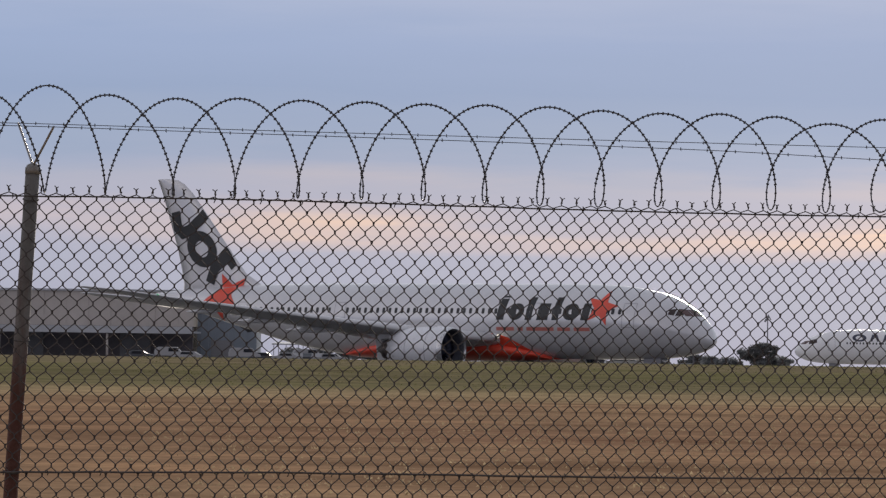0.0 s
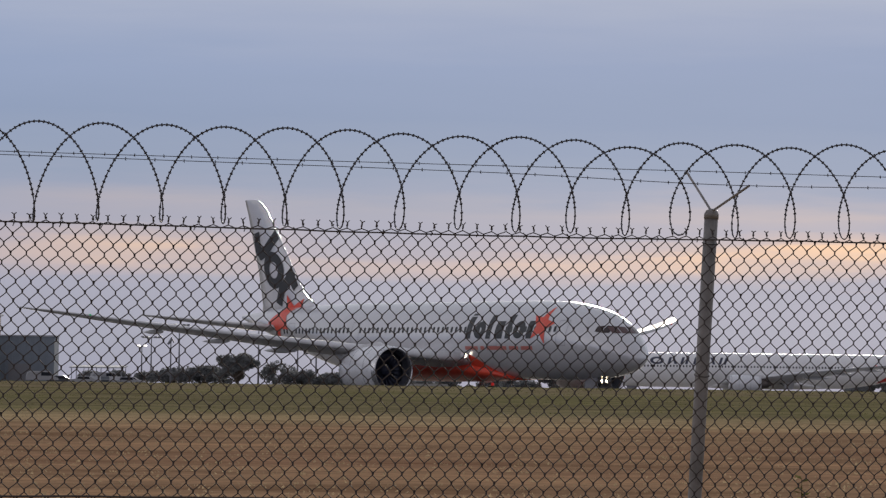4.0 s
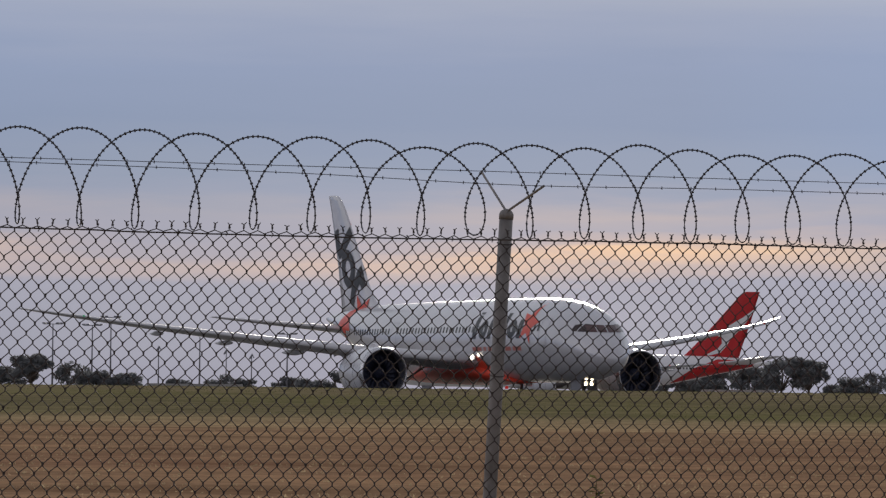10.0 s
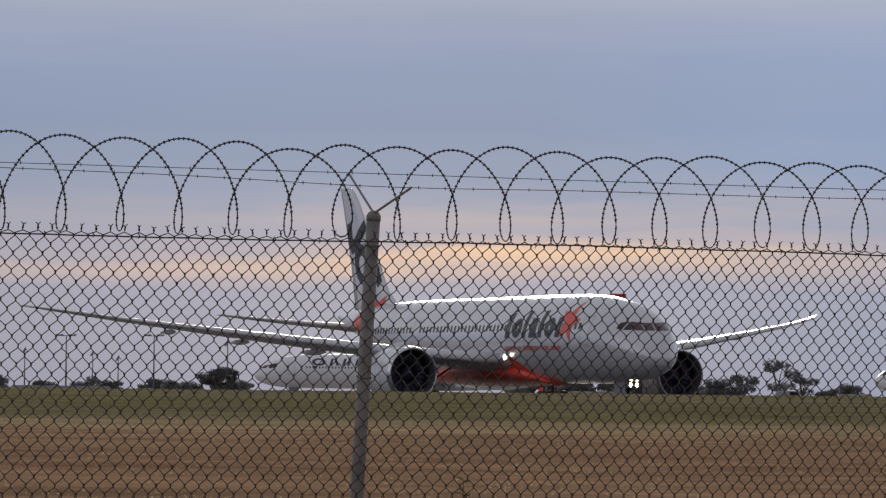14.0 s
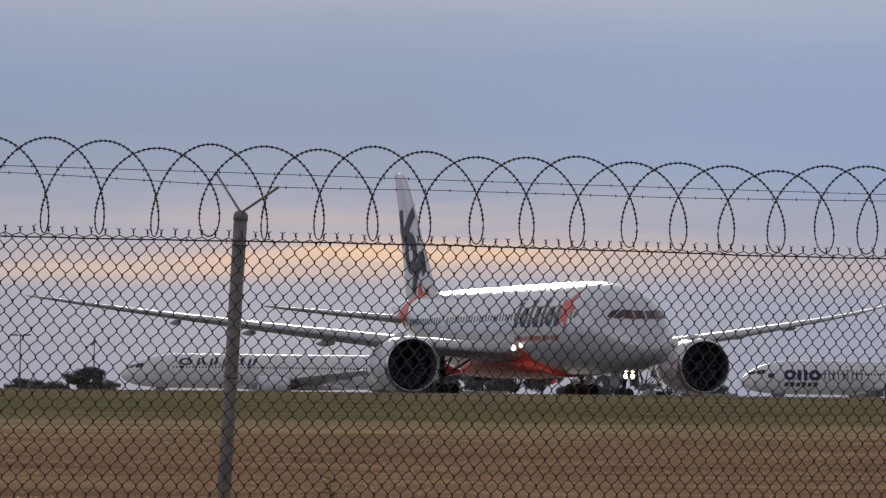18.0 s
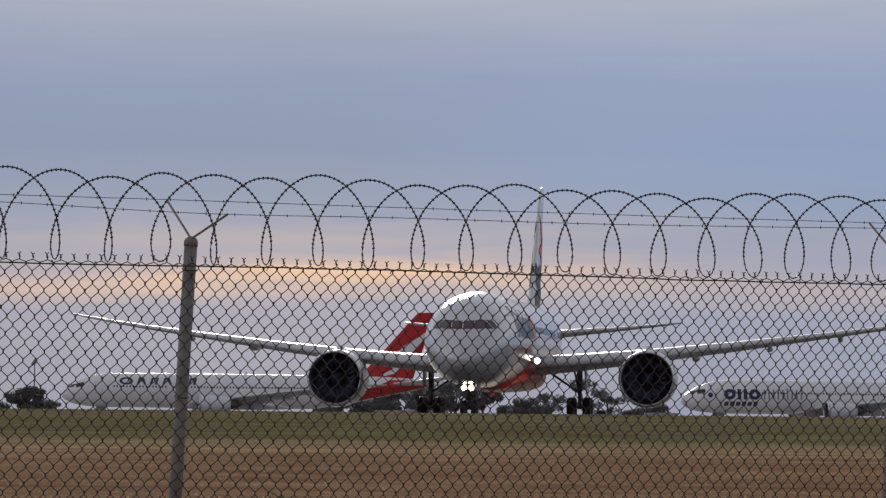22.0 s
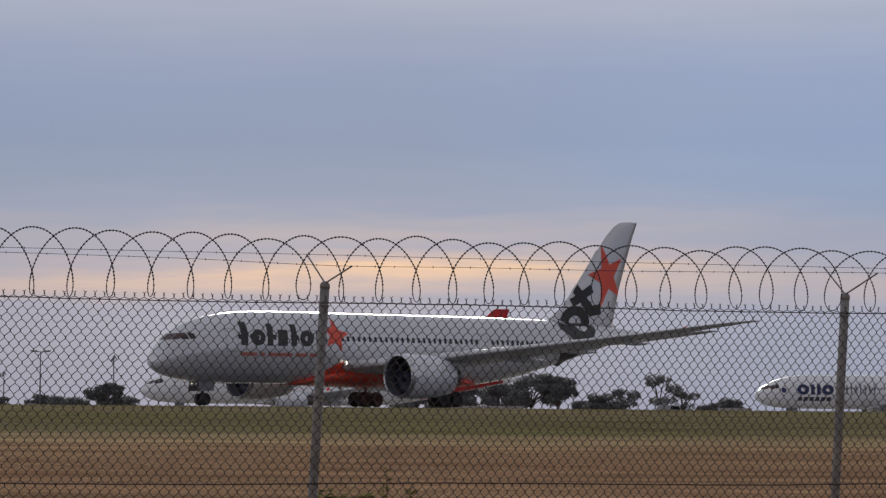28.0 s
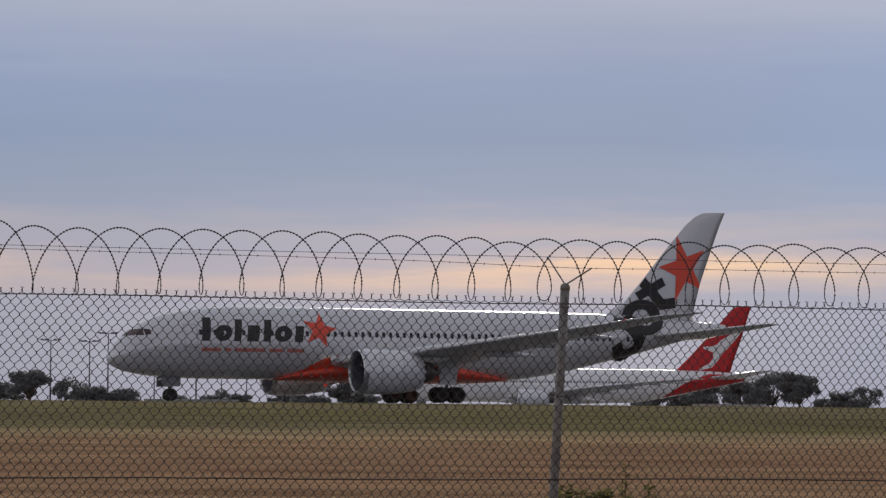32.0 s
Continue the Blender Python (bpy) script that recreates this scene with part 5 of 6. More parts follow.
    for side in (1, -1):
        b = Build()
        b.revolve([(0.0, 0.19), (0.03, 0.185), (0.05, 0.11), (0.06, 0.005)], (REF - 18.6, side * 2.93, 3.58), "x", 14, True)
        lamp = part("landing_lamp", b.mesh("landing_lamp", M["lamp_landing"], True), jet, "bright lit landing lamp")
        # hood added to keep this lamp from lighting the fuselage
        b = Build()
        b.revolve([(-0.30, 0.06), (-0.18, 0.20), (0.30, 0.22), (0.30, 0.205), (-0.12, 0.19)], (REF - 18.6, side * 2.93, 3.58), "x", 18)
        part("lamp_housing", b.mesh("lamp_housing", M["paint_grey"], True), lamp, "added grey hood around the landing lamp")
    for s, z in ((17.5, 7.62), (19.0, 1.42)):
        b = Build()
        b.revolve([(-0.10, 0.12), (0.0, 0.13), (0.09, 0.10), (0.13, 0.01)], (REF - s, 0, z), "z", 12)
        part("beacon", b.mesh("beacon", M["lamp_red"], True), jet, "red beacon lamp")
    return jet, wheels


jet, jet_wheels = build_jet()

PARKED_SPEC = dict(JET_SPEC)
PARKED_SPEC.update({
    "hull": Hull([(0, 3.75), (0.1, 4.1), (0.5, 4.6), (1.2, 5.15), (2, 5.65), (3, 6.2), (4.2, 6.65), (6, 7.05), (8.5, 7.3), (11, 7.35), (40, 7.35), (52, 7.25), (58, 6.95), (63.3, 6.3)],
                 [(0, 3.65), (0.1, 3.35), (0.5, 2.95), (1.2, 2.55), (2.2, 2.2), (4, 1.9), (7, 1.73), (10, 1.71), (40, 1.71), (46, 2.4), (54, 4.1), (60, 5.3), (63.3, 5.95)],
                 [(0, 0.05), (0.1, 0.4), (0.5, 0.95), (1.2, 1.45), (2.2, 1.95), (4, 2.45), (6, 2.7), (9, 2.82), (42, 2.82), (50, 2.3), (57, 1.4), (63.3, 0.2)], 63.3),
    "body_paint": M["paint_white"], "body_label": "glossy white fuselage",
    "fairing": (19, 38), "fairing_paint": M["paint_white"], "fairing_label": "white belly fairing",
    "wing": [(1.5, 20.2, 32.5, 2.5), (2.8, 21.3, 32.7, 2.6), (9.4, 27.4, 35.4, 3.45), (18, 36.2, 41.2, 4.55), (26, 44.8, 48.2, 5.4), (29.2, 48.8, 51.0, 5.7)],
    "tailplane": [(0.6, 53.4, 59.8, 5.9), (4, 57.0, 61.2, 6.4), (8, 61.0, 63.4, 7.0), (9.9, 62.9, 64.3, 7.25)],
    "fin": [(6.6, 47.6, 58.0), (7.5, 49.3, 58.3), (9.2, 51.0, 58.8), (12.7, 54.2, 60.0), (16.6, 57.6, 61.15), (17.75, 58.7, 61.5), (17.95, 59.2, 61.55)],
    "fin_paint": M["paint_red"], "fin_label": "red painted fin",
    "engine": (22.0, 9.4, 2.35, 1.45), "nacelle_length": 5.2, "chevrons": 0,
    "track_fairings": (12.0, 17.0, 22.0),
    "nose_gear": (6.6, 0.52, 0.4), "main_gear": (32.0, 5.3, 0.68, 0.5),
    "windows": (8.5, 55.0), "window_z": 5.15, "window_pitch": 0.53, "window_size": (0.24, 0.34),
    "doors": ((5.4, 6.6), (17.0, 18.2), (42.0, 43.0), (52.6, 53.6)),
    "cockpit": ((2.3, 2.95, 4.9, 5.0, 5.45, 5.7), (3.0, 3.6, 5.0, 5.15, 5.7, 5.75)), "windscreen": ((0.05, 0.72, 4.85, 5.4), (0.78, 1.4, 4.85, 5.4)),
    "aerials": ((14, 1), (30, 1)),
})


def build_parked(place, turn, shapes, label):
    jet2, body, _ = airliner("parked_airliner", PARKED_SPEC, label, "parked airliners")
    hull, spec = PARKED_SPEC["hull"], PARKED_SPEC
    fin = [c for c in jet2.children if c.name.startswith("fin")][0]
    for side in (1, -1):
        part("red_tail_sweep", decal(hull, [[(46.5, 2.62), (49.5, 3.25), (57.0, 4.8), (60.5, 5.6), (60.5, 6.5), (54.5, 6.7), (50.5, 5.2)]], side, 0.012, 4).mesh("red_tail_sweep", M["paint_red"]), body, "red sweep under the fin")
        flat = fin_flat(spec)
        sweep = ribbon([(60.6, 14.9), (59.2, 13.45), (57.0, 11.6), (55.9, 10.4), (55.7, 9.2), (54.8, 8.1), (52.9, 7.4)], [0.2, 0.9, 1.8, 1.7, 0.9, 0.8, 0.3])
        sweep += ribbon([(56.3, 10.9), (54.9, 10.9), (53.6, 11.1)], [1.7, 0.9, 0.3])
        part("fin_mark", decal(hull, sweep, side, 0.02, 2, flat).mesh("fin_mark", M["paint_white"]), fin, "plain white sweeping shape")
    for side in (1, -1):
        for key, polys in shapes:
            if side < 0:
                polys = mirror_s(polys, 16.0)
            part("lettering_mark", decal(hull, polys, side, 0.015, 2).mesh("lettering_mark", M[key]), body, "plain dark painted mark")
    jet2.matrix_basis = pose(place[0], place[1], apron_height(60, 690) + 0.02, 0, 0, turn)
    return jet2


def bearing(offset, distance):
    """Ground place at a bearing given as an offset over the lens length."""
    a = math.atan(offset / 7371.0)
    return (distance * math.sin(a), distance * math.cos(a))


def place_parked(nose_offset, yaw, distance):
    """Place of the thing's origin so that the nose has the bearing wanted; yaw is the heading."""
    nx, ny = bearing(nose_offset, distance)
    h = radians(yaw)
    return (nx - REF * math.cos(h), ny - REF * math.sin(h))


# rows of plain marks: ovals, wedges and bars
first_marks = [("decal_slate", ring_polys(10.5, 6.05, 1.15, 0.62, 0.55))] + [("decal_slate", [block(12.6 + 2.1 * k + d, 6.05, 0.42, 1.15, slant)]) for k, lean in enumerate((-0.3, 0.35, -0.3, -0.3, 0.35)) for d, slant in ((0, 0.35), (0.8, lean))]
second_marks = [("decal_blue", ring_polys(7.6, 4.92, 1.0, 0.88, 0.40)), ("decal_blue", [block(9.25, 4.92, 0.62, 1.7, 0.0)]), ("decal_blue", [block(10.3, 4.92, 0.62, 1.7, 0.0)]), ("decal_blue", ring_polys(11.9, 4.92, 1.0, 0.88, 0.40))]
second_marks += [("decal_grey", [block(13.6 + 0.8 * k, 4.15 + w / 2, 0.26, w, 0.0)]) for k, w in enumerate((1.6, 1.6, 1.6, 1.6, 1.6, 2.2, 1.6, 1.6, 2.3))]
second_marks += [("decal_slate", [block(7.1 + 1.0 * k, 3.35, 0.72, 0.66, 0.2)]) for k in range(6)] + [("decal_blue", ring_polys(4.35, 4.75, 0.42, 0.42, 0.05))]
build_parked(place_parked(-214, 183.0, 688), 183.0, first_marks, "white twin-engine airliner with red fin parked on the apron")
build_parked(place_parked(884, 190.0, 690), 190.0, second_marks, "white airliner with blue and grey marks parked on the apron")


# ---- airfield background ----
def build_hangar():
    D = 735.0
    k = D / 7371.0
    xr, xl = bearing(-1290, D)[0], bearing(-2300, D)[0]
    h = thing("hangar", None, "long taupe clad terminal hangar with a pale canopy", "hangar")
    y0, y1, zt, zc = D * 0.985, D * 0.985 + 11, APRON + 12.0, APRON + 5.9
    b = Build()
    # upper wall with ribs, standing on the back part
    b.box(xl, y0, zc, xr, y1, zt)
    x = xl + 1.0
    while x < xr:
        rib = Build().box(x, y0 - 0.12, zc + 0.2, x + 0.5, y0 - 0.002, zt - 0.3)
        part("cladding_rib", rib.mesh("cladding_rib", M["hangar"]), h)
        x += 4.0
    part("upper_wall", b.mesh("upper_wall", M["hangar"]), h, "taupe ribbed metal wall")
    b = Build()
    b.box(xl - 0.4, y0 - 0.35, zt, xr + 0.4, y1 + 0.3, zt + 0.35)
    part("roof", b.mesh("roof", M["hangar_trim"]), h, "pale flat roof edge")
    b = Build()
    b.box(xl, y0 - 9, zc - 1.2, xr + 1.5, y0, zc - 0.85)
    b.box(xl, y0 - 9.2, zc - 1.3, xr + 1.5, y0 - 9, zc - 0.1)
    part("canopy", b.mesh("canopy", M["hangar_trim"]), h, "pale metal canopy")
    # shallow sheet behind the canopy, coloured dark for the depth of the bays
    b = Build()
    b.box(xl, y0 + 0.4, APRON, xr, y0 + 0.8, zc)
    part("bay_back", b.mesh("bay_back", M["hangar_shade"]), h, "flat wall coloured dark as the shade in open bays")
    n = 0
    x = xr - 0.8
    while x > xl:
        if n % 3 == 2:
            b = Build()
            b.tube([(x, y0 - 8.5, APRON), (x, y0 - 8.5, zc - 1.2)], 0.22, 8)
            part("canopy_column", b.mesh("canopy_column", M["hangar"], True), h)
        if n % 3 == 1:
            b = Build()
            b.box(x - 5.8, y0 + 0.1, APRON, x - 0.4, y0 + 0.38, zc - 1.3)
            door = part("roller_door", b.mesh("roller_door", M["hangar_door"]), h, "grey closed roller door")
            for q in range(8):
                slat = Build().box(x - 5.8, y0 + 0.04, APRON + 0.2 + q * 0.55, x - 0.4, y0 + 0.098, APRON + 0.26 + q * 0.55)
                part("slat", slat.mesh("slat", M["hangar_door"]), door)
        x -= 6.4
        n += 1
    b = Build()
    b.box(xl, y0 + 9, APRON, xr, y1 - 0.2, zc)
    part("rear_wall", b.mesh("rear_wall", M["hangar"]), h)
    # slate block beside it
    a = thing("service_building", None, "slate blue clad flat-roofed service building", "building")
    x0, x1 = xr + 0.3, bearing(-1176, D)[0]
    b = Build()
    b.box(x0, y0 + 3, APRON, x1, y0 + 8, APRON + 8.4)
    x = x0 + 0.6
    while x < x1 - 0.5:
        rib = Build().box(x, y0 + 2.9, APRON + 0.4, x + 0.25, y0 + 2.998, APRON + 8.2)
        part("cladding_rib", rib.mesh("cladding_rib", M["hangar_blue"]), a)
        x += 1.2
    part("wall", b.mesh("wall", M["hangar_blue"]), a)
    b = Build()
    b.box(x0, y0 + 2.8, APRON + 8.4, x1 + 0.2, y0 + 8.2, APRON + 8.65)
    part("roof", b.mesh("roof", M["hangar_trim"]), a)
    b = Build()
    b.box(x0 + 2.5, y0 + 2.86, APRON, x0 + 6.5, y0 + 2.99, APRON + 3.6)
    part("door", b.mesh("door", M["hangar_door"]), a)


build_hangar()


def build_vehicle(offset, D, kind, paint, label, turn=0.0):
    x, y = bearing(offset, D)
    car = thing("van" if kind == "van" else "car", pose(x, y, apron_height(x, y) + 0.02, 0, 0, turn), label, kind, "parked airport vehicles")
    L, W, H = (5.0, 1.9, 2.1) if kind == "van" else (4.6, 1.8, 1.45)
    prof = [(-0.5, 0.35), (-0.5, 0.62), (-0.47, 0.9), (-0.36, 1.0), (0.22, 1.0), (0.36, 0.62), (0.48, 0.52), (0.5, 0.35)] if kind == "van" else [(-0.5, 0.3), (-0.5, 0.62), (-0.42, 0.7), (-0.28, 0.98), (0.1, 1.0), (0.26, 0.68), (0.47, 0.58), (0.5, 0.3)]
    b = Build()
    rings = []
    for sy, sc in ((-0.5, 0.97), (-0.44, 1.0), (0.44, 1.0), (0.5, 0.97)):
        rings.append([(px * L, sy * W * (1 - 0.12 * max(0, pz - 0.65)), pz * H * sc if pz > 0.5 else pz * H) for px, pz in prof])
    b.loft(rings)
    part("body", b.mesh("body", paint, False), car)
    for sd in (-1, 1):
        b = Build()
        yy = sd * W * 0.502
        xa, xb = (-0.05, 0.24) if kind == "van" else (-0.28, 0.16)
        b.add([(xa * L, yy, 0.66 * H), (xb * L * 1.15, yy, 0.66 * H), (xb * L * 0.9, yy * 0.98, 0.92 * H), (xa * L * 0.85, yy * 0.98, 0.92 * H)], [(0, 1, 2, 3), (3, 2, 1, 0)])
        part("side_window", b.mesh("side_window", M["glass_dark"]), car)
    wm = wheel_mesh(0.34, 0.22)
    for px in (-0.32, 0.32):
        for sd in (-1, 1):
            part("wheel", wm, car, m=Matrix.Translation((px * L, sd * W * 0.46, 0.34)))


for off, D, kind, paint, label, turn in ((-1330, 660, "van", "car_white", "white delivery van parked by the hangar", 5), (-1300, 655, "car", "car_white", "white sedan parked by the hangar", 175), (-1195, 650, "van", "car_white", "white van parked on the apron", 12), (-1160, 670, "car", "car_dark", "dark sedan parked on the apron", 0), (-1120, 660, "car", "car_white", "white sedan parked on the apron", 170), (-1080, 665, "van", "car_white", "white van parked on the apron", 20), (-1035, 668, "car", "car_white", "white sedan parked on the apron", 0),
                                           (-1385, 655, "car", "car_dark", "dark sedan parked by the hangar", 0), (-400, 668, "car", "car_white", "white sedan parked on the apron", 8), (735, 680, "van", "car_white", "white van parked on the apron", 0), (420, 800, "car", "car_white", "white sedan parked far off", 0)):
    build_vehicle(off, D, kind, M[paint], label, turn)


def build_carport():
    """A long low shelter over a row of parked cars."""
    D = 672.0
    x0, x1 = bearing(-1146, D)[0], bearing(-1048, D)[0]
    c = thing("carport", None, "long low pale-roofed shelter beside parked cars", "shelter")
    y = D * 0.988
    b = Build()
    b.loft([[(x0, y - 0.2, APRON + 2.75), (x1, y - 0.2, APRON + 2.75), (x1, y - 0.2, APRON + 2.95), (x0, y - 0.2, APRON + 2.95)],
            [(x0, y + 5.5, APRON + 3.05), (x1, y + 5.5, APRON + 3.05), (x1, y + 5.5, APRON + 3.25), (x0, y + 5.5, APRON + 3.25)]])
    part("roof", b.mesh("roof", M["hangar_trim"]), c, "pale sheet metal roof")
    for k in range(5):
        x = x0 + 0.3 + (x1 - x0 - 0.6) * k / 4
        for dy, top in ((0.1, 2.76), (5.2, 3.04)):
            b = Build()
            b.tube([(x, y + dy, APRON), (x, y + dy, APRON + top)], 0.06, 8)
            part("post", b.mesh("post", M["pole"], True), c)


build_carport()
for off, paint, label, turn in ((-1119, "car_white", "white sedan parked in a row", 84), (-1099, "car_white", "white sedan parked in a row", 96), (-1081, "car_dark", "dark sedan parked in a row", 88),
                                (-1064, "car_white", "white sedan parked in a row", 92), (-1043, "car_white", "white sedan parked in a row", 20)):
    build_vehicle(off, 662, "car", M[paint], label, turn)


def build_tree(offset, D, width, height, seed, trunk_share=0.25, density=1.0, label="gum tree with haze-paled leaves on the far airfield edge"):
    """A gum tree: forked limbs and a ragged crown of leaf clumps with gaps."""
    rnd = random.Random(seed)
    x, y = bearing(offset, D)
    base = apron_height(x, y)
    height += APRON - base
    tree = thing("tree", Matrix.Translation((x, y, base - 0.03)), label, "tree", "trees along the airfield edge")
    b = Build()
    th = height * trunk_share
    b.tube([(0, 0, 0), (0.1, 0, th * 0.5), (0, 0.1, th)], [0.28, 0.24, 0.2], 8)
    clumps = []
    n = max(6, int(11 * density))
    for k in range(n):
        a = 2 * math.pi * k / n + rnd.uniform(-0.4, 0.4)
        rr = width * 0.5 * rnd.uniform(0.25, 0.95)
        zz = height * rnd.uniform(max(0.35, trunk_share + 0.1), 0.93) * (1 - 0.22 * (rr / (width * 0.5)) ** 2)
        c = Vector((rr * math.cos(a), rr * math.sin(a), zz))
        mid = Vector((c.x * 0.45, c.y * 0.45, th + (zz - th) * 0.55))
        b.tube([(0, 0, th * 0.8), mid, c], [0.16, 0.1, 0.04], 5)
        clumps.append((c, rnd.uniform(0.55, 1.0)))
    part("trunk", b.mesh("trunk", M["bark"], True), tree, "grey-brown forked trunk and limbs")
    lb = Build()
    size = max(width, height) * 0.036 + 0.10
    for c, sc in clumps:
        R = width * 0.17 * sc + 0.45
        for _ in range(int(190 * density * sc) + 60):
            d = Vector((rnd.gauss(0, 1), rnd.gauss(0, 1), rnd.gauss(0, 0.6)))
            d = d.normalized() * R * rnd.uniform(0.3, 1.0) ** 0.5
            d.z *= 0.62
            o = c + d
            if o.z < 0.1:
                o.z = 0.1 + rnd.uniform(0, 0.3)
            u = Vector((rnd.uniform(-1, 1), rnd.uniform(-1, 1), rnd.uniform(-0.8, 0.8))).normalized() * size * rnd.uniform(0.5, 1.1)
            w = u.cross(Vector((rnd.uniform(-1, 1), rnd.uniform(-1, 1), rnd.uniform(-1, 1)))).normalized() * size * rnd.uniform(0.25, 0.5)
            lb.add([o - u, o + w, o + u, o - w], [(0, 1, 2, 3)])
    part("crown", lb.mesh("crown", M["leaf"]), tree, "ragged clumps of leaves in a haze-paled colour")
    return tree


TREES = [  # offset, distance, width, height, seed, trunk share, density
    (-845, 690, 6.6, 6.0, 1, 0.2, 1.9), (-905, 700, 8.0, 3.6, 2, 0.1, 1.5), (-965, 710, 6.5, 2.9, 3, 0.1, 1.4), (-1010, 720, 4.5, 2.4, 4, 0.1, 1.2),
    (-780, 705, 6.5, 4.2, 5, 0.3, 0.8), (-725, 700, 7.0, 2.9, 6, 0.1, 1.4), (-675, 705, 6.0, 2.6, 7, 0.1, 1.4), (-512, 730, 5.0, 2.6, 8, 0.12, 1.0), (-470, 735, 5.0, 2.0, 9, 0.1, 1.2),
    (-385, 730, 5.5, 2.2, 10, 0.1, 1.2), (-275, 700, 6.2, 4.4, 11, 0.15, 1.6), (-330, 715, 4.5, 2.0, 12, 0.1, 1.2), (-240, 710, 4.0, 2.4, 13, 0.1, 1.2), (-362, 712, 3.2, 2.1, 14, 0.1, 1.2),
    (362, 760, 7.5, 4.6, 15, 0.12, 1.4), (425, 765, 9.5, 5.8, 16, 0.15, 1.4), (482, 755, 9.0, 7.6, 17, 0.25, 1.3), (530, 750, 7.5, 7.8, 18, 0.25, 1.4), (318, 770, 6.0, 3.6, 30, 0.2, 1.0),
    (612, 760, 6.5, 3.4, 19, 0.1, 1.4), (650, 765, 5.5, 4.6, 20, 0.25, 0.8), (712, 750, 8.2, 6.8, 21, 0.3, 0.7), (755, 755, 5.5, 4.2, 22, 0.3, 0.7), (580, 770, 5.0, 2.4, 23, 0.1, 1.2),
    (838, 770, 5.0, 2.9, 24, 0.2, 1.0), (-590, 740, 4.5, 1.9, 25, 0.1, 1.2), (-1060, 740, 4.0, 2.6, 26, 0.15, 1.1), (-1105, 742, 5.0, 2.2, 27, 0.1, 1.1), (1580, 760, 6.0, 4.2, 28, 0.2, 1.0), (800, 765, 4.0, 2.0, 29, 0.1, 1.1), (260, 770, 6.5, 3.0, 31, 0.1, 1.2),
]
for off, D, w, hgt, seed, ts, den in TREES:
    build_tree(off, D, w, hgt, seed, ts, den, "low shrub with haze-paled leaves on the far airfield edge" if hgt < 3 else "gum tree with haze-paled leaves on the far airfield edge")


def build_mast(offset, D, height, arms, label, lit=False):
    x, y = bearing(offset, D)
    base = apron_height(x, y)
    height += APRON - base
    mast = thing("apron_light_mast", Matrix.Translation((x, y, base)), label, "light mast", "apron light masts")
    b = Build()
    b.tube([(0, 0, 0), (0, 0, height * 0.5), (0, 0, height)], [0.17, 0.13, 0.09], 8)
    part("mast_pole", b.mesh("mast_pole", M["pole"], True), mast)
    if arms:
        b = Build()
        arm = 0.7 if lit else 1.6
        b.box(-arm, -0.08, height - 0.12, arm, 0.08, height)
        part("crossarm", b.mesh("crossarm", M["pole"]), mast)
        for dx in (-0.58, 0.58) if lit else (-1.5, -0.8, 0.8, 1.5):
            b = Build()
            b.loft([[(dx - 0.35, -0.25, height), (dx + 0.35, -0.25, height), (dx + 0.35, 0.25, height), (dx - 0.35, 0.25, height)],
                    [(dx - 0.25, -0.18, height + 0.22), (dx + 0.25, -0.18, height + 0.22), (dx + 0.25, 0.18, height + 0.22), (dx - 0.25, 0.18, height + 0.22)]])
            part("floodlight", b.mesh("floodlight", M["lamp_flood"] if lit else M["pole"]), mast, "lit floodlight" if lit else "")
    else:
        b = Build()
        b.tube([(-0.5, 0, height - 0.5), (0.2, 0, height + 0.5), (0.5, 0, height - 0.2)], [0.2, 0.35, 0.15], 6)
        part("lamp_head", b.mesh("lamp_head", M["pole"]), mast)


for off, D, hgt, arms, lit in ((-950, 700, 10.2, True, False), (-808, 705, 10.8, True, False), (-738, 730, 11.0, True, False), (-705, 715, 12.2, True, False), (-547, 720, 9.6, True, False), (-392, 725, 9.8, True, False),
                               (-965, 690, 7.4, False, False), (-1017, 720, 6.8, True, True), (-262, 705, 8.4, False, False), (-455, 900, 7.0, False, False), (-500, 900, 8.0, False, False), (-1000, 735, 8.5, True, False), (-620, 900, 8.5, False, False)):
    build_mast(off, D, hgt, arms, "tall grey apron light mast" if not lit else "apron light mast with lit floodlights", lit)


def build_pale_strips():
    """Long low pale walls, added in place of sunlit strips far across the apron."""
    for i, (a, e) in enumerate(((820, 880), (340, 470), (-640, -470))):
        x0, y0 = bearing(a, 715)
        x1, y1 = bearing(e, 715)
        b = Build()
        base = apron_height((x0 + x1) / 2, y0)
        b.box(x0, y0 - 0.3, base, x1, y0 + 0.3, APRON + 0.95)
        w = thing("sunlit_strip", None, "low pale wall standing in for a sunlit strip of apron", "barrier", "apron barriers")
        part("barrier", b.mesh("barrier", M["concrete"]), w)


build_pale_strips()

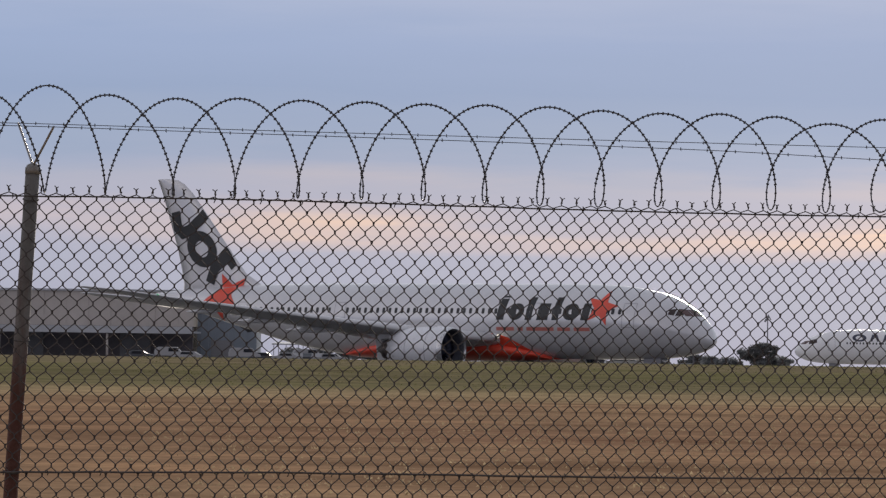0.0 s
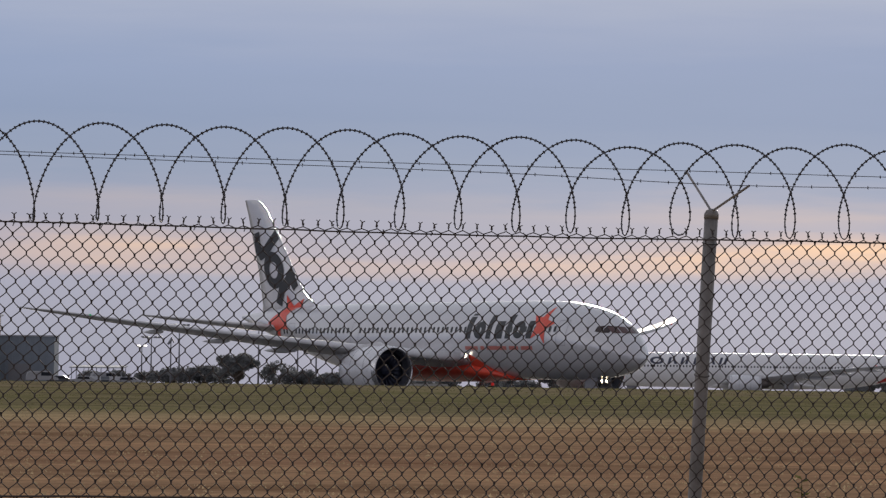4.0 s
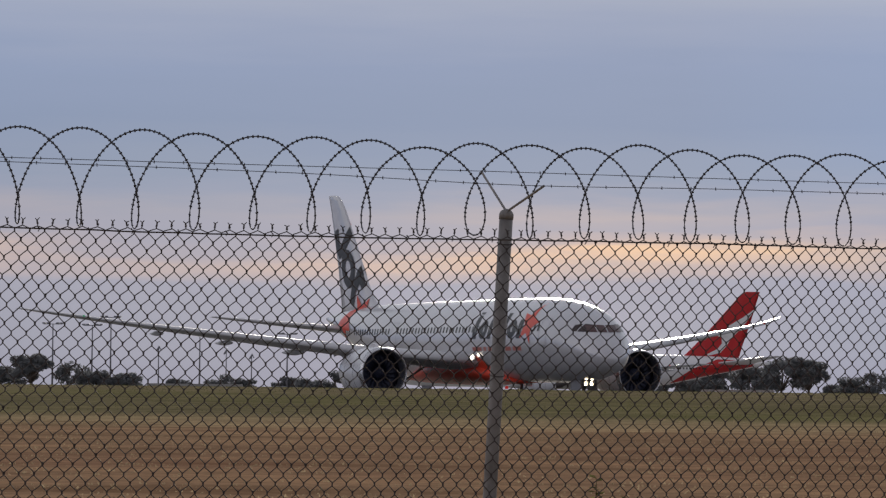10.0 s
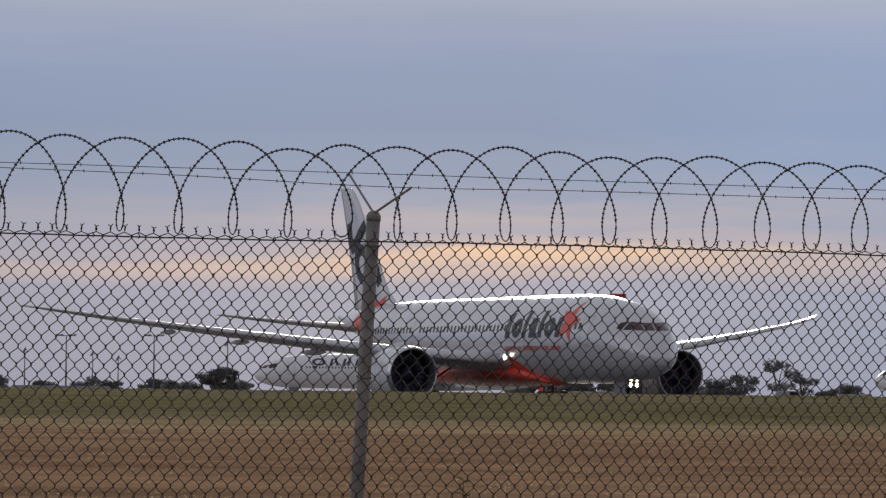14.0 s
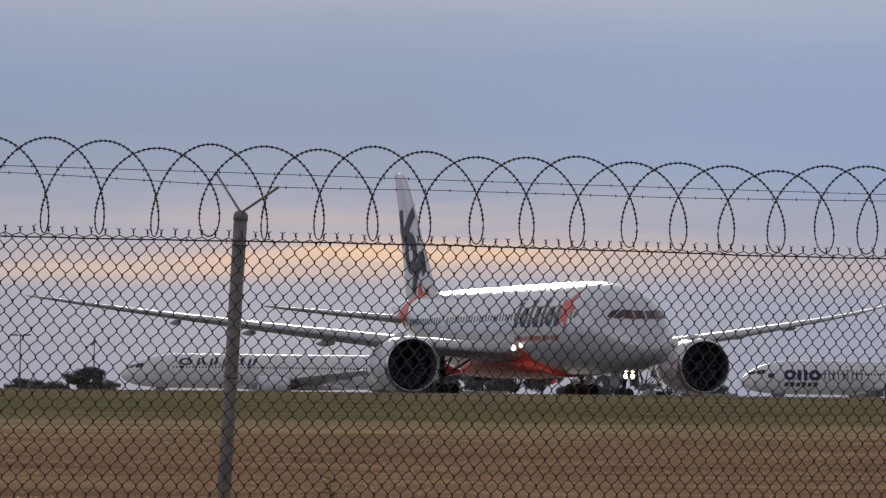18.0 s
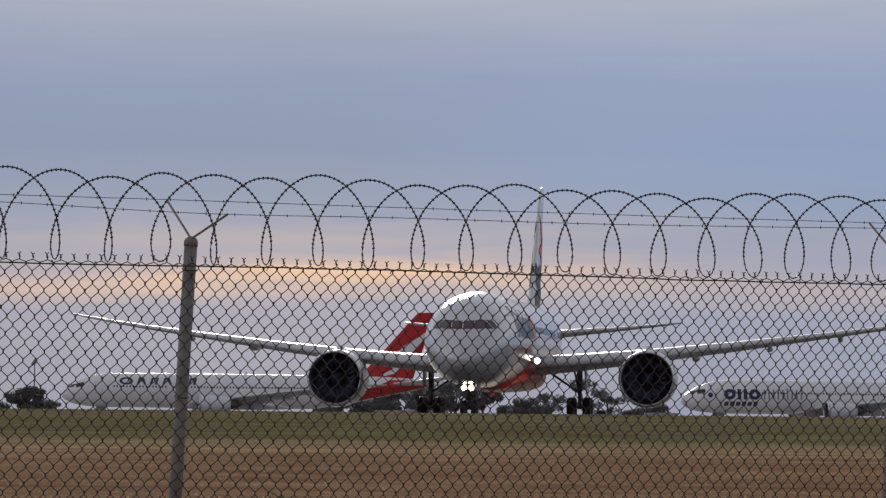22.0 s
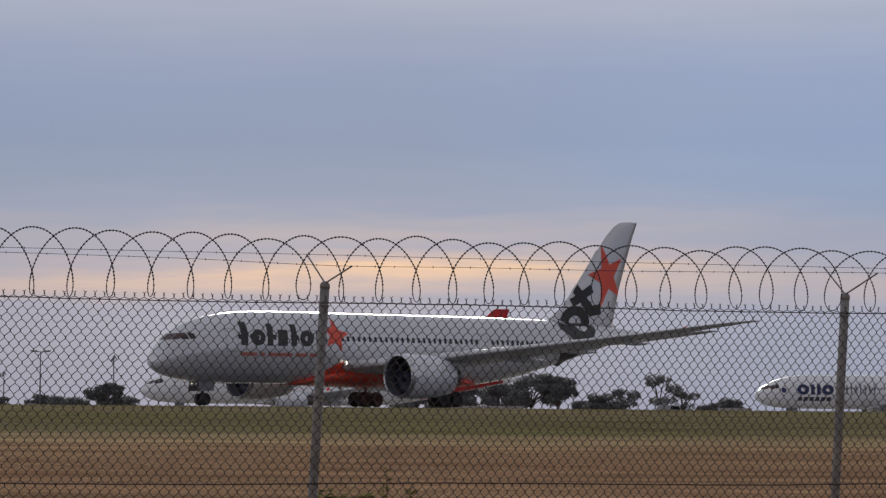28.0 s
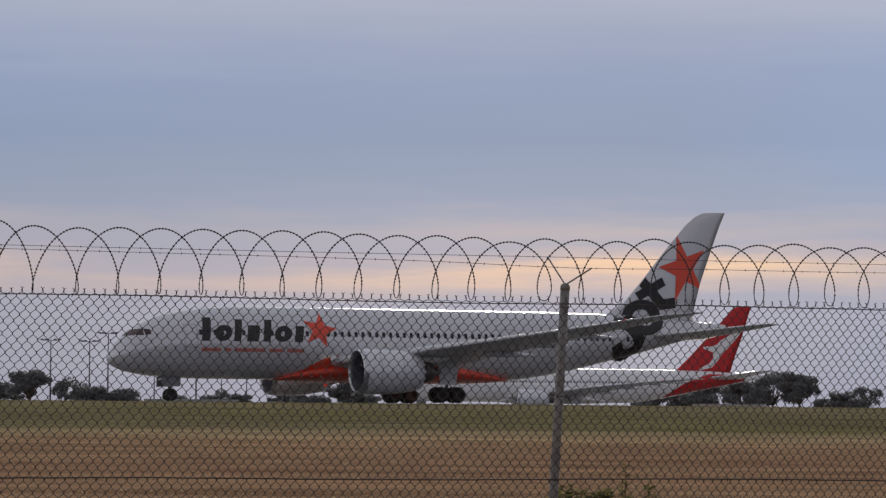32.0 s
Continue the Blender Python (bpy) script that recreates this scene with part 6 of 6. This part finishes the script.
JET_ROWS = [
    (0, pose(-37.22, 333.44, -0.02, 0.35, 0, -29.50)),
    (0.5, pose(-34.99, 332.23, 0.02, 0.35, 0, -32.52)),
    (1, pose(-32.76, 331.03, 0.08, 0.35, 0, -35.60)),
    (1.5, pose(-30.54, 329.80, 0.14, 0.35, 0, -38.68)),
    (2, pose(-28.37, 328.55, 0.20, 0.35, 0, -41.70)),
    (2.5, pose(-26.26, 327.25, 0.25, 0.35, 0, -44.61)),
    (3, pose(-24.25, 325.89, 0.29, 0.35, 0, -47.35)),
    (3.5, pose(-22.34, 324.45, 0.33, 0.35, 0, -49.97)),
    (5.5, pose(-15.36, 318.26, 0.20, 0.35, 0, -59.36)),
    (6, pose(-13.76, 316.77, 0.22, 0.35, 0, -61.13)),
    (6.5, pose(-12.24, 315.38, 0.23, 0.35, 0, -62.58)),
    (7, pose(-10.81, 314.09, 0.24, 0.35, 0, -63.76)),
    (7.5, pose(-9.42, 312.83, 0.24, 0.35, 0, -64.71)),
    (8, pose(-8.07, 311.52, 0.24, 0.35, 0, -65.47)),
    (8.5, pose(-6.69, 310.09, 0.24, 0.35, 0, -66.09)),
    (9, pose(-5.29, 308.46, 0.24, 0.35, 0, -66.62)),
    (9.5, pose(-3.87, 306.60, 0.24, 0.35, 0, -66.99)),
    (10, pose(-2.44, 304.57, 0.24, 0.35, 0, -67.20)),
    (10.5, pose(-1.02, 302.50, 0.24, 0.35, 0, -67.33)),
    (11, pose(0.42, 300.47, 0.26, 0.35, 0, -67.45)),
    (11.5, pose(1.89, 298.54, 0.29, 0.35, 0, -67.56)),
    (12, pose(3.36, 296.66, 0.33, 0.35, 0, -67.64)),
    (12.5, pose(4.83, 294.74, 0.37, 0.35, 0, -67.70)),
    (13, pose(6.25, 292.69, 0.38, 0.35, 0, -67.77)),
    (13.5, pose(7.62, 290.44, 0.37, 0.35, 0, -67.79)),
    (14, pose(8.94, 288.09, 0.35, 0.35, 0, -67.80)),
    (14.5, pose(10.26, 285.83, 0.38, 0.35, 0, -67.99)),
    (16.5, pose(15.64, 277.48, 0.56, 0.35, 0, -70.31)),
    (17, pose(16.74, 276.00, 0.70, 0.35, 0, -71.67)),
    (17.5, pose(17.73, 275.12, 0.80, 0.35, 0, -73.52)),
    (18, pose(18.63, 274.68, 0.91, 0.35, 0, -75.75)),
    (18.5, pose(19.41, 274.21, 1.02, 0.35, 0, -78.26)),
    (19, pose(20.02, 273.24, 1.10, 0.35, 0, -80.93)),
    (19.5, pose(20.47, 271.60, 1.16, 0.35, 0, -83.83)),
    (20, pose(20.77, 269.53, 1.20, 0.35, 0, -86.99)),
    (20.5, pose(20.91, 267.21, 1.22, 0.35, 0, -90.28)),
    (21, pose(20.84, 264.81, 1.24, 0.35, 0, -93.59)),
    (21.5, pose(20.53, 262.41, 1.26, 0.35, 0, -96.82)),
    (22, pose(20.61, 269.50, 1.28, 0.35, 0, -100.02)),
    (22.5, pose(21.74, 294.48, 1.29, 0.35, 0, -103.23)),
    (23, pose(21.08, 291.79, 1.30, 0.35, 0, -106.58)),
    (23.5, pose(20.20, 289.56, 1.30, 0.35, 0, -109.95)),
    (24, pose(20.66, 310.11, 1.31, 0.35, 0, -113.36)),
    (24.5, pose(19.44, 305.63, 1.38, 0.35, 0, -116.77)),
    (26.5, pose(13.75, 301.65, 1.55, 0.35, 0, -129.98)),
    (27, pose(11.74, 300.69, 1.55, 0.35, 0, -132.99)),
    (27.5, pose(9.66, 299.85, 1.55, 0.35, 0, -135.91)),
    (28, pose(9.90, 342.86, 1.55, 0.35, 0, -138.89)),
    (28.5, pose(7.66, 337.05, 1.55, 0.35, 0, -141.53)),
    (29, pose(6.95, 334.89, 1.55, 0.35, 0, -144.28)),
    (29.5, pose(6.27, 337.79, 1.55, 0.35, 0, -146.86)),
    (30, pose(4.45, 343.27, 1.55, 0.35, 0, -149.10)),
    (30.5, pose(1.65, 341.79, 1.55, 0.35, 0, -150.98)),
    (31, pose(-2.08, 340.71, 1.55, 0.35, 0, -152.51)),
    (31.5, pose(-5.58, 339.77, 1.55, 0.35, 0, -154.01)),
    (32, pose(-9.26, 338.69, 1.55, 0.35, 0, -155.51)),
]


def motions():
    walk(jet, JET_ROWS)
    # wheels roll with the distance taxied
    times = [r[0] for r in JET_ROWS]
    spots = [r[1].translation.copy() for r in JET_ROWS]
    dist = [0.0]
    for k in range(1, len(times)):
        step = (spots[k].xy - spots[k - 1].xy).length
        dist.append(dist[-1] + min(step, 4.6 * (times[k] - times[k - 1])))
    for wheel, (x, y, z), r in jet_wheels:
        rows, t = [], 0.0
        gap = 0.6 * r / 0.66 * 1.35 / 4.6
        while t < 32.0:
            rows.append((t, Matrix.Translation((x, y, z)) @ Matrix.Rotation(float(np.interp(t, times, dist)) / r, 4, "Y")))
            t += gap
        rows.append((32.0, Matrix.Translation((x, y, z)) @ Matrix.Rotation(dist[-1] / r, 4, "Y")))
        walk(wheel, rows)


motions()
